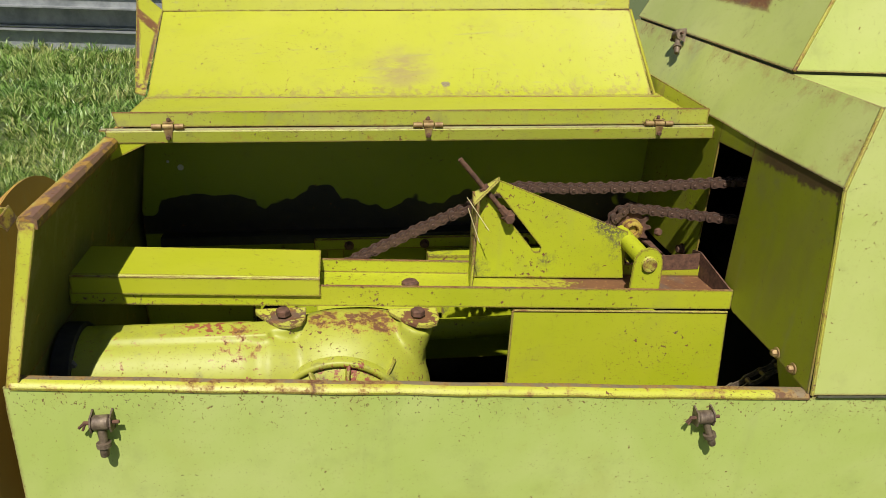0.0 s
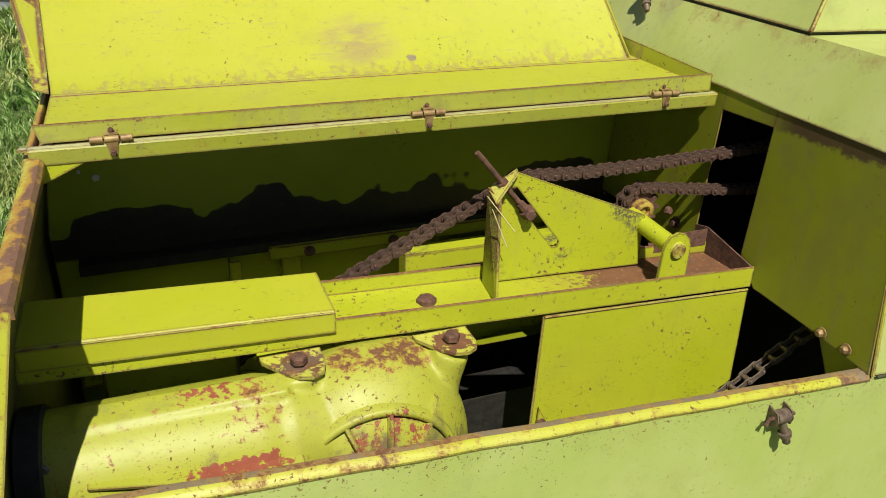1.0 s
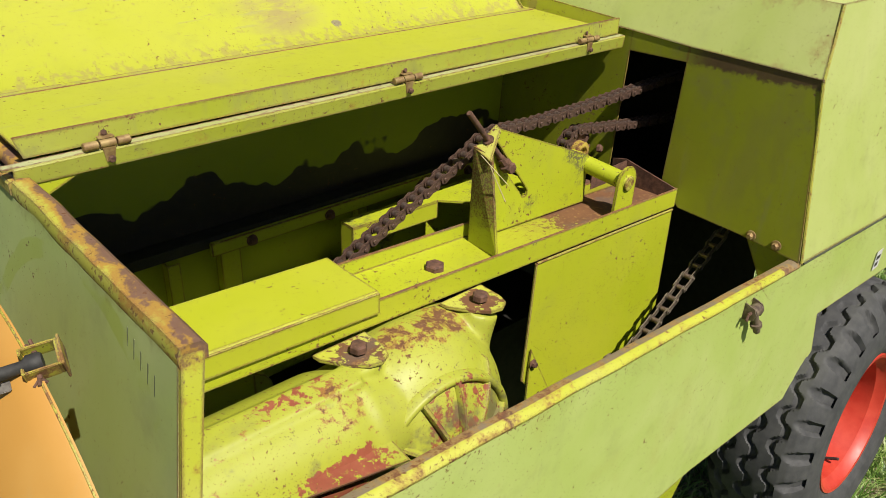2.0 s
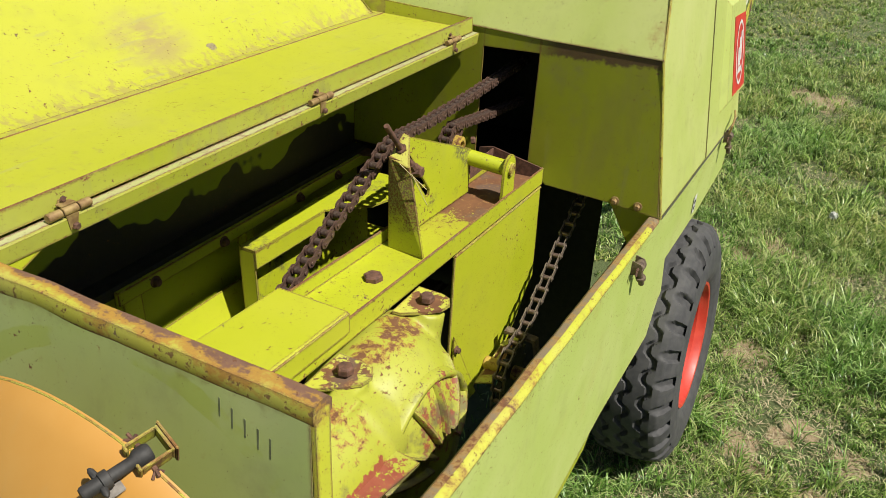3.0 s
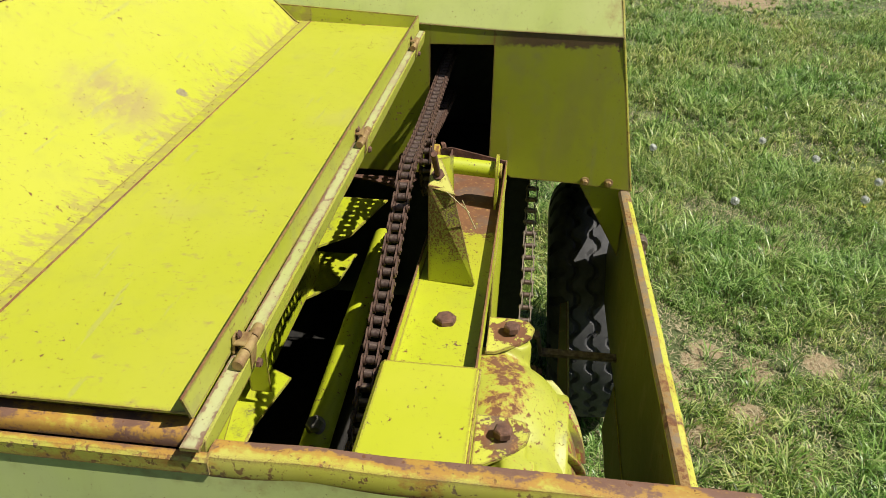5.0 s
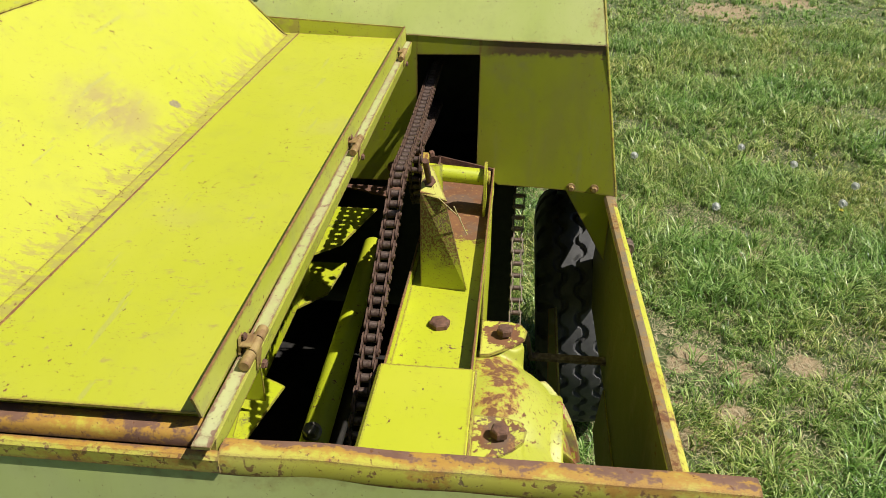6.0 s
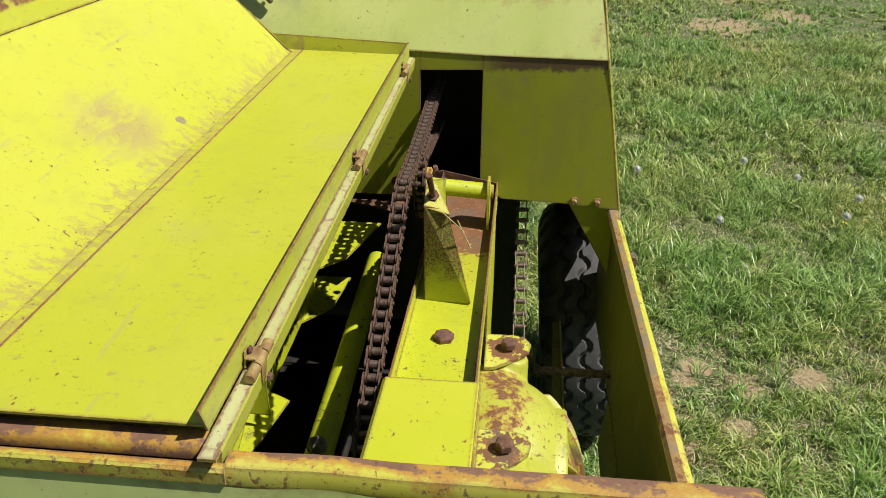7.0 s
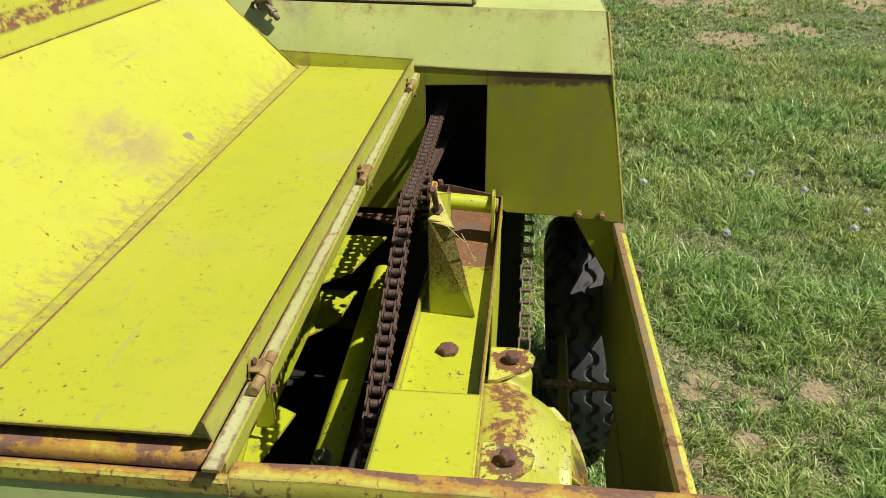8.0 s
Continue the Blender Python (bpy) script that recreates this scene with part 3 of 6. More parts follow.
    # back sheet and its ledge
    bm = bmesh.new()
    prism(bm, [(-0.600, 2.37, 0.62), (0.88, 2.37, 0.62), (0.88, 2.37, 1.452), (-0.556, 2.37, 1.452), (-0.600, 2.37, 1.15)], (0, 0.004, 0))
    # white discs painted as the daylight that shows through two small holes
    for hx, hz, r in ((-0.482, 1.273, 0.0085), (-0.515, 1.290, 0.004)):
        hb = bmesh.new()
        lathe(hb, (hx, 2.3695, hz), (0, -1, 0), [(0, r), (0.002, r), (0.003, r * 0.8)], 16)
        part("daylight_disc", hb, M_WHITE, body, "white disc standing in for daylight through a hole")
    part("back_sheet", bm, M_BACK, body, "dark lime back sheet with black peeling residue")
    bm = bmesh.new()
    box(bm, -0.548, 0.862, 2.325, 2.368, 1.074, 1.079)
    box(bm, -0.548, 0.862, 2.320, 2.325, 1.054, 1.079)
    part("ledge", bm, M_DARK, body, "black steel ledge")
    bm = bmesh.new()
    box(bm, -0.530, 0.90, 1.986, 2.80, 1.458, 1.462)
    ob = part("roof_sheet", bm, M_IN, body)
    # angle bar that carries the hinges
    bm = bmesh.new()
    prof = [(1.967, 1.446), (1.9635, 1.472), (1.9655, 1.4755), (1.9825, 1.4765), (1.9825, 1.4725), (1.969, 1.471), (1.9715, 1.446)]
    prism(bm, [(-0.552, y, z) for y, z in prof], (1.422, 0, 0))
    box(bm, -0.566, -0.552, 1.9640, 1.9825, 1.4725, 1.4765)
    ob = part("hinge_bar", bm, [M_GRIMY, M_PALE], body, "angle bar with a pale worn upper face")
    by_side(ob, (0, 0, 1))
    bm = bmesh.new()
    prism(bm, [(-0.551, 1.969, 1.448), (-0.551, 1.969, 1.405), (-0.46, 1.969, 1.448)], (0, 0.004, 0))
    part("corner_gusset", bm, M_IN, body)


build_body()


# ---- hinged lid, thrown open ----
lid = thing("hood_lid", (0.15, 2.2, 1.47), "yellow-green hinged lid thrown open on the roof", "lid")


SEAM_L, SEAM_R = Vector((-0.532, 2.266, 1.4870)), Vector((0.846, 2.251, 1.4925))
BEND_L, BEND_R = Vector((-0.532, 2.288, 1.484)), Vector((0.833, 2.276, 1.490))
FOLD_L, FOLD_R = Vector((-0.560, 2.736, 1.657)), Vector((0.812, 2.478, 1.704))


def build_lid():
    def sheet(name, pts, label=""):
        bm = bmesh.new()
        n = (Vector(pts[1]) - Vector(pts[0])).cross(Vector(pts[2]) - Vector(pts[0])).normalized()
        prism(bm, pts, n * 0.003)
        return part(name, bm, M_LID, lid, label)

    sheet("flat_panel", [(-0.531, 1.987, 1.484), (0.852, 1.980, 1.484), (0.852, 2.45, 1.494), BEND_R + Vector((0.002, 0, 0)), BEND_L])
    bm = bmesh.new()
    layers = []
    for drop in (0.0, -0.003):
        grid = []
        for j in range(15):
            row = []
            for i in range(25):
                p = BEND_L.lerp(BEND_R, i / 24).lerp(FOLD_L.lerp(FOLD_R, i / 24), j / 14)
                # the sheet is rounded along its crease
                soft = -0.006 * (1 - (j - 1) / 13) if j else 0.0
                row.append(bm.verts.new(p + Vector((0, 0, drop + soft + 0.0015 * noise.noise(p * 3.5)))))
            grid.append(row)
        for j in range(14):
            for i in range(24):
                q = (grid[j][i], grid[j][i + 1], grid[j + 1][i + 1], grid[j + 1][i])
                bm.faces.new(q if drop == 0.0 else q[::-1])
        layers.append([*grid[0], *[r[-1] for r in grid[1:]], *grid[-1][-2::-1], *[r[0] for r in grid[-2:0:-1]]])
    for k in range(len(layers[0])):
        n = (k + 1) % len(layers[0])
        bm.faces.new((layers[0][n], layers[0][k], layers[1][k], layers[1][n]))
    part("slope_panel", bm, M_LID, lid, "sloping lid panel with a scraped patch", smooth=45)
    sheet("top_panel", [FOLD_L, FOLD_R, FOLD_R + Vector((0.0, 0.04, 0.20)), FOLD_L + Vector((0, 0.05, 0.19))])
    sheet("side_flange", [BEND_L + Vector((-0.004, 0, 0.004)), FOLD_L, FOLD_L + Vector((-0.075, 0.03, 0.06)), BEND_L + Vector((-0.03, 0.01, 0.01))], "narrow bent side of the lid")
    sheet("side_flange", [BEND_R + Vector((0.004, 0, 0)), FOLD_R, FOLD_R + Vector((0.012, 0.01, 0.0)), BEND_R + Vector((0.014, 0.01, 0.0))])
    bm = bmesh.new()
    tube(bm, SEAM_L, SEAM_R, 0.0017, 6)
    part("bend_seam", bm, M_EDGELINE, lid, "dark rusted crease")
    bm = bmesh.new()
    tube(bm, FOLD_L, FOLD_R, 0.0016, 6)
    part("bend_seam", bm, M_EDGELINE, lid, "dark rusted crease")
    bm = bmesh.new()
    prism(bm, [(-0.531, 1.9835, 1.4795), (0.856, 1.9765, 1.4795), (0.856, 1.978, 1.517), (-0.540, 1.985, 1.511)], (0, 0.003, 0))
    lip = part("front_lip", bm, M_GRIMY, lid, "upturned lip with a chipped dark edge")
    bm = bmesh.new()
    tube(bm, (-0.540, 1.9865, 1.5112), (0.856, 1.9795, 1.5172), 0.0013, 6)
    part("lip_edge", bm, M_EDGELINE, lip)
    bm = bmesh.new()
    prism(bm, [(0.852, 1.980, 1.482), (0.852, 2.62, 1.492), (0.856, 2.62, 1.545), (0.856, 1.980, 1.515)], (0.004, 0, 0))
    part("end_lip", bm, M_LID, lid)


build_lid()


# ---- rear housing ----
housing = thing("rear_housing", (1.5, 2.0, 0.0), "faded green machine housing with a red square decal", "housing")


def bulk_x(y, z):
    return 0.864 + 0.05 * (z - 1.08) + (0.05 * (1.79 - y) * (z - 0.95) if y < 1.79 else 0.0)


def build_housing():
    bm = bmesh.new()

    def strip(pts):
        prism(bm, [(bulk_x(y, z), y, z) for y, z in pts], (0.004, 0, 0))

    strip([(1.408, 1.070), (1.56, 1.083), (1.73, 1.090), (1.79, 1.140), (1.79, 1.445), (1.79, 1.486), (1.56, 1.482), (1.474, 1.479)])
    strip([(1.79, 1.445), (1.953, 1.440), (1.953, 1.492), (1.79, 1.486)])
    strip([(1.79, 1.088), (1.953, 1.088), (1.953, 1.108), (1.79, 1.140)])
    strip([(1.953, 1.088), (2.37, 1.088), (2.37, 1.494), (1.953, 1.492)])
    bmesh.ops.remove_doubles(bm, verts=bm.verts, dist=0.0002)
    part("bulkhead", bm, M_BULK, housing, "olive green bulkhead with rust along its top and a chain opening", smooth=None)
    bm = bmesh.new()
    prism(bm, [(0.8895, 1.473, 1.475), (0.8815, 1.79, 1.482), (0.8818, 1.953, 1.489), (0.8822, 2.80, 1.500), (0.965, 2.80, 1.645), (0.963, 1.828, 1.624), (0.945, 1.494, 1.622)], (0.004, 0, 0))
    part("end_band", bm, M_BAND, housing, "faded green end sheet with rust bleeding from its edges")
    bm = bmesh.new()
    prism(bm, [(0.876, 1.406, 1.066), (1.472, 1.404, 1.032), (1.516, 1.490, 1.612), (0.947, 1.494, 1.622), (0.8935, 1.472, 1.470)], (0, 0.004, 0))
    part("side_sheet", bm, M_OUT, housing)
    bm = bmesh.new()
    prism(bm, [(1.478, 1.402, 1.032), (2.07, 1.398, 1.000), (2.03, 1.487, 1.590), (1.522, 1.488, 1.612)], (0, 0.004, 0))
    part("side_door", bm, M_OUT, housing, "faded green side door")
    bm = bmesh.new()
    tube(bm, (0.875, 1.405, 1.066), (0.8925, 1.471, 1.470), 0.004, 8)
    tube(bm, (0.8925, 1.471, 1.470), (0.946, 1.492, 1.622), 0.004, 8)
    part("corner_edge", bm, M_EDGE, housing, "rust-chipped corner edge")
    bm = bmesh.new()
    tube(bm, (0.886, 1.4035, 1.0628), (2.068, 1.3972, 0.9985), 0.0026, 6)
    part("sheet_seam", bm, M_LINE, housing, "dark seam under the side sheets")
    # closing sheets
    bm = bmesh.new()
    prism(bm, [(0.947, 1.494, 1.618), (2.03, 1.488, 1.588), (2.03, 2.80, 1.61), (0.967, 2.80, 1.64), (0.965, 1.83, 1.62)], (0, 0, 0.004))
    part("top_sheet", bm, M_OUT, housing)
    bm = bmesh.new()
    prism(bm, [(2.068, 1.41, 0.80), (2.068, 2.80, 0.80), (2.03, 2.80, 1.60), (2.03, 1.49, 1.588)], (0.004, 0, 0))
    part("rear_sheet", bm, M_OUT, housing)
    bm = bmesh.new()
    box(bm, -0.55, 2.07, 2.80, 2.804, 0.55, 1.62)
    part("far_sheet", bm, M_OUT, housing)
    # added black sheets: the darkness behind the opening is put into their colour
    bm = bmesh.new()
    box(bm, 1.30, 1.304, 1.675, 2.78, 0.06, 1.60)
    part("dark_backing", bm, M_DARK, housing, "black sheet standing in for the dark inside the housing")
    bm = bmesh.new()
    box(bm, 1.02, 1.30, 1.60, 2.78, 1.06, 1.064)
    part("dark_backing_floor", bm, M_DARK, housing, "black floor sheet standing in for the dark inside the housing")
    # hood standing on the top
    for name, pts, vec in (
        ("hood_end", [(0.966, 1.834, 1.632), (0.969, 2.80, 1.652), (1.20, 2.80, 2.05), (1.20, 1.93, 2.05)], (0.003, 0, 0.001)),
        ("hood_side", [(0.968, 1.830, 1.632), (2.05, 1.830, 1.606), (2.05, 1.928, 2.05), (1.20, 1.928, 2.05)], (0, 0.003, 0)),
        ("hood_top", [(1.20, 1.93, 2.052), (2.05, 1.93, 2.052), (2.05, 2.80, 2.052), (1.20, 2.80, 2.052)], (0, 0, 0.003)),
    ):
        bm = bmesh.new()
        prism(bm, pts, vec)
        part(name, bm, M_OUT, housing, "weathered hood sheet")
    for p, q in (((0.967, 1.831, 1.632), (1.20, 1.929, 2.05)),):
        bm = bmesh.new()
        tube(bm, p, q, 0.0045, 8)
        part("hood_edge", bm, M_EDGE, housing, "rusted hood edge")
    # dark strip filling the hood gap, with the gap's shade as its colour
    bm = bmesh.new()
    prism(bm, [(0.972, 1.838, 1.6225), (0.975, 2.79, 1.642), (2.04, 2.79, 1.612), (2.04, 1.838, 1.596)], (0, 0, 0.008))
    part("hood_gap_strip", bm, M_LINE, housing, "dark gap under the hood")
    # raised field and decal on the door
    bm = bmesh.new()
    def on_side(x, z, out=0.0):
        return (x, 1.405 + 0.172 * (z - 1.05) - out, z)
    field = [(1.665, 1.125), (2.045, 1.105), (2.02, 1.49), (1.70, 1.50)]
    inner = [(1.70, 1.155), (2.03, 1.135), (2.005, 1.465), (1.73, 1.47)]
    va = [bm.verts.new(on_side(x, z, 0.001)) for x, z in field]
    vb = [bm.verts.new(on_side(x, z, 0.022)) for x, z in inner]
    bm.faces.new(vb)
    for i in range(4):
        bm.faces.new((va[i], va[(i + 1) % 4], vb[(i + 1) % 4], vb[i]))
    part("raised_field", bm, M_OUT, housing)
    bm = bmesh.new()
    prism(bm, [on_side(x, z, 0.0235) for x, z in [(1.785, 1.16), (2.02, 1.147), (2.0, 1.41), (1.79, 1.425)]], (0, 0.001, 0))
    decal = part("decal", bm, M_RED, housing, "red decal with a white oval and plain bars")
    mid, rx, rz = (1.899, 1.287), 0.074, 0.112
    bm = bmesh.new()
    ra, rb = [], []
    for k in range(48):
        a = 2 * math.pi * k / 48
        ra.append(bm.verts.new(on_side(mid[0] + rx * math.cos(a), mid[1] + rz * math.sin(a), 0.0248)))
        rb.append(bm.verts.new(on_side(mid[0] + rx * 0.86 * math.cos(a), mid[1] + rz * 0.89 * math.sin(a), 0.0248)))
    for k in range(48):
        bm.faces.new((ra[k], ra[(k + 1) % 48], rb[(k + 1) % 48], rb[k]))
    part("decal_oval", bm, M_WHITE, decal)
    for x0, x1, z0, z1 in ((-0.040, 0.034, -0.070, -0.050), (-0.038, -0.020, -0.045, 0.020), (-0.014, 0.006, -0.045, 0.052), (0.010, 0.030, -0.030, 0.070)):
        bm = bmesh.new()
        prism(bm, [on_side(mid[0] + x, mid[1] + z, 0.0248) for x, z in ((x0, z0), (x1, z0), (x1 + 0.008, z1), (x0 + 0.008, z1))], (0, 0.0006, 0))
        part("decal_bar", bm, M_WHITE, decal)
    bm = bmesh.new()
    prism(bm, [(1.435, 1.4045, 0.845), (1.475, 1.4045, 0.845), (1.475, 1.4045, 0.905), (1.435, 1.4045, 0.905)], (0, 0.001, 0))
    tag = part("sticker", bm, M_WHITE, housing, "small white sticker with dark bars")
    for k in range(2):
        bm = bmesh.new()
        prism(bm, [(1.441, 1.4035, 0.856 + 0.022 * k), (1.460 + 0.006 * k, 1.4035, 0.856 + 0.022 * k), (1.460 + 0.006 * k, 1.4035, 0.868 + 0.022 * k), (1.441, 1.4035, 0.868 + 0.022 * k)], (0, 0.0008, 0))
        part("sticker_bar", bm, M_DARK, tag)


build_housing()



def weld(ob, parent, m):
    """Hang ob, which has its own mesh about the origin, under parent at the world pose m."""
    ob.parent = parent
    ob.matrix_parent_inverse = parent.matrix_basis.inverted() if parent.parent is None else Matrix.Identity(4)
    ob.matrix_basis = m
    return ob


def mesh_of(name, bm, mats, smooth=None):
    me = bpy.data.meshes.new(name)
    bmesh.ops.recalc_face_normals(bm, faces=bm.faces)
    bm.to_mesh(me)
    bm.free()
    for mt in mats:
        me.materials.append(mt)
    if smooth is not None:
        for p in me.polygons:
            p.use_smooth = True
        me.set_sharp_from_angle(angle=radians(smooth))
    return me


def outline_plate(bm, outer, holes, lift, thick):
    """A plate with holes. outer and holes are lists of (a, b); lift turns (a, b, depth) into a place."""
    layers = []
    for d in (0.0, thick):
        loops = [[bm.verts.new(lift(a, b, d)) for a, b in loop] for loop in [outer, *holes]]
        edges = [bm.edges.new((l[i], l[(i + 1) % len(l)])) for l in loops for i in range(len(l))]
        bmesh.ops.triangle_fill(bm, edges=edges, use_beauty=True)
        layers.append(loops)
    for la, lb in zip(*layers):
        for i in range(len(la)):
            k = (i + 1) % len(la)
            bm.faces.new((la[i], la[k], lb[k], lb[i]))


# ---- wheel ----
wheel = thing("wheel", (1.41, 1.425, GROUND), "worn black implement tyre on a red steel rim", "wheel")


def build_wheel():
    c, R = Vector((1.41, 1.428, 0.352)), 0.442
    d, u, v = basis((0, -1, 0.075))
    half = [(0.000, R), (0.030, R), (0.060, R - 0.002), (0.088, R - 0.006), (0.108, R - 0.014), (0.126, R - 0.034), (0.140, R - 0.066)]
    half += [(0.148, R - 0.105), (0.149, R - 0.14), (0.144, R - 0.175), (0.134, R - 0.200), (0.122, R - 0.216)]
    dense = []
    for (w0, r0), (w1, r1) in zip(half, half[1:]):
        k = 7 if w1 <= 0.09 else 4
        dense += [(w0 + (w1 - w0) * i / k, r0 + (r1 - r0) * i / k) for i in range(k)]
    dense.append(half[-1])
    prof = [(-w, r) for w, r in reversed(dense[1:])] + dense
    n, waves, lugs = 540, 30, 28
    bm = bmesh.new()
    loops = []
    for i in range(n):
        a = 2 * math.pi * i / n
        e = u * math.cos(a) + v * math.sin(a)
        loop = []
        for w, r in prof:
            cut = 0.0
            for k, at in enumerate((-0.064, 0.0, 0.064)):
                swing = math.sin(a * waves + 0.35 * math.sin(2 * a * waves))
                off = abs(w - at - 0.0125 * swing)
                cut = max(cut, 0.014 * max(0.0, min(1.0, (0.0105 - off) / 0.004)))
            if abs(w) > 0.086:
                side = 0.0 if w > 0 else 0.5
                ph = (a * lugs / (2 * math.pi) + side) % 1.0
                deep = min(1.0, (abs(w) - 0.086) / 0.03) if r > R - 0.075 else 0.0
                gap = abs(ph - 0.5) - (0.5 - 0.15 * deep - 0.06)
                cut = max(cut, 0.026 * deep * max(0.0, min(1.0, gap / 0.05)))
            loop.append(bm.verts.new(c + d * w * (1 - cut * 0.6) + e * (r - cut)))
        loops.append(loop)
    for i in range(n):
        a, b = loops[i], loops[(i + 1) % n]
        for k in range(len(prof) - 1):
            bm.faces.new((a[k], b[k], b[k + 1], a[k + 1]))
    part("tyre", bm, M_TYRE, wheel, "grey-black ribbed tyre with rounded shoulder lugs", smooth=38)
    bm = bmesh.new()
    rim = [(-0.128, 0.222), (-0.12, 0.232), (0.10, 0.224), (0.122, 0.234), (0.132, 0.230), (0.130, 0.220), (0.112, 0.212), (0.10, 0.200), (0.05, 0.192), (0.00, 0.184), (-0.030, 0.15), (-0.036, 0.11), (-0.020, 0.085), (-0.018, 0.06), (-0.018, 0.02)]
    lathe(bm, c, d, rim, 64)
    rim_ob = part("rim", bm, M_RIM, wheel, "scuffed red steel rim", smooth=35)
    for k in range(5):
        a = 2 * math.pi * k / 5 + 0.3
        bm = bmesh.new()
        hexbolt(bm, c - d * 0.026 + (u * math.cos(a) + v * math.sin(a)) * 0.085, d, 0.013, 0.012, 0.0)
        part("wheel_nut", bm, M_RUST, rim_ob)
    bm = bmesh.new()
    lathe(bm, c - d * 0.020, d, [(0, 0.05), (0.03, 0.045), (0.036, 0.03)], 20)
    part("hub_cap", bm, M_RIM, rim_ob, smooth=35)
    bm = bmesh.new()
    tube(bm, c + d * 0.06 + v * 0.185 - u * 0.02, c + d * 0.10 + v * 0.165 - u * 0.02, 0.005, 8)
    part("valve", bm, M_BLACKRUB, rim_ob)


build_wheel()

# ---- flywheel guard beyond the end wall ----
guard = thing("flywheel_guard", (-0.72, 1.718, 0.6), "sun-faded orange round flywheel guard beside the end wall", "guard")


def build_guard():
    m = Mat("faded_orange_paint")
    col = m.mix(m.ramp(m.noise(3, 6, 0.6), 0.35, 0.7), (0.60, 0.30, 0.055), (0.66, 0.36, 0.085))
    streak = m.ramp(m.noise(3, 5, 0.6, vec=m.scaled(2, 10, 3)), 0.55, 0.75)
    col = m.mix(m.maths("MULTIPLY", streak, 0.5), col, (0.56, 0.36, 0.12))
    m.bump(m.noise(14, 3), 0.15, 0.004)
    orange = m.done(col, 0.6)
    bm = bmesh.new()
    lathe(bm, (-0.805, 1.718, 1.067), (1, 0, 0), [(0, 0.03), (0.016, 0.12), (0.046, 0.22), (0.086, 0.30), (0.122, 0.345), (0.143, 0.364), (0.15, 0.366)], 72)
    part("drum", bm, orange, guard, "sun-faded orange dome", smooth=50)
    bm = bmesh.new()
    lathe(bm, (-0.66, 1.718, 1.067), (1, 0, 0), [(0, 0.364), (0.001, 0.3655), (0.003, 0.3655), (0.004, 0.364)], 72)
    part("edge_ring", bm, M_EDGE, guard, "thin worn lime edge", smooth=50)


build_guard()

# ---- channel beam across the compartment ----
beam = thing("channel_beam", (0.2, 1.82, 1.1), "lime-green steel channel beam with chipped rusty edges", "beam")
BS = 0.05


def build_beam():
    bm = bmesh.new()
    z0, z1 = 1.133, 1.181
    pts = [(1.740, z1), (1.745, z1), (1.745, 1.150), (1.887, 1.150), (1.887, z1), (1.892, z1), (1.892, z0), (1.740, z0)]
    prism(bm, [(-0.605, y, z + BS * 0.605) for y, z in pts], (1.470, 0, -BS * 1.470))
    ch = part("channel", bm, M_BEAM, beam)
    for y in (1.7425, 1.8895):
        bm = bmesh.new()
        tube(bm, (-0.09, y, z1 + BS * 0.09), (0.865, y, z1 - BS * 0.865), 0.0022, 6)
        part("flange_edge", bm, M_EDGELINE, ch, "chipped rusty flange edge")
    bm = bmesh.new()
    prism(bm, [(0.858, 1.742, 1.094), (0.858, 1.742, 1.139), (0.846, 1.89, 1.175), (0.846, 1.93, 1.165), (0.846, 1.93, 1.094)], (0.004, 0, 0))
    part("end_plate", bm, M_RUST, beam, "rusty upturned end plate")
    bm = bmesh.new()
    prism(bm, [(0.70, 1.889, 1.13), (0.846, 1.889, 1.13), (0.846, 1.889, 1.172), (0.70, 1.889, 1.168)], (0, -0.003, 0))
    part("rear_plate", bm, M_RUST, beam, "rusty rear plate")
    bm = bmesh.new()
    pts = [(1.735, 1.166), (1.735, 1.203), (1.739, 1.207), (1.888, 1.207), (1.893, 1.203), (1.893, 1.166), (1.8945, 1.166), (1.8945, 1.2045), (1.889, 1.2095), (1.738, 1.2095), (1.7325, 1.2045), (1.7325, 1.166)]
    prism(bm, [(-0.598, y, z + BS * 0.598 - 0.006) for y, z in pts], (0.508, 0, -BS * 0.508))
    part("cover", bm, M_COVER, beam, "clean lime-green folded cover")
    bm = bmesh.new()
    tube(bm, (-0.598, 1.7335, 1.2045 + BS * 0.598 - 0.0045), (-0.090, 1.7335, 1.2045 + BS * 0.09 - 0.0045), 0.0022, 6)
    part("cover_edge", bm, M_EDGE, beam, "worn folded edge")
    bm = bmesh.new()
    hexbolt(bm, (0.112, 1.814, 1.1405), (0, 0, 1), 0.0205, 0.013, 0.0)
    part("bolt", bm, M_RUST, beam, "rusty hexagon bolt", smooth=30)
    # box support behind the cover
    bm = bmesh.new()
    box(bm, -0.50, -0.25, 1.90, 2.02, 0.95, 1.13, 0.004)
    part("support_block", bm, M_IN, beam)


build_beam()

# ---- gearbox ----
gear = thing("gearbox", (-0.1, 1.68, 0.75), "cast gearbox in chipped lime paint with red primer showing", "gearbox")
GC, GR = Vector((-0.050, 1.70, 0.915)), Vector((0.200, 0.147, 0.217))


def casing_y(x, z):
    q = 1 - abs((x - GC.x) / GR.x) ** 2.15 - abs((z - GC.z) / GR.z) ** 2.15
    return GC.y - GR.y * max(q, 0.0) ** (1 / 2.15)


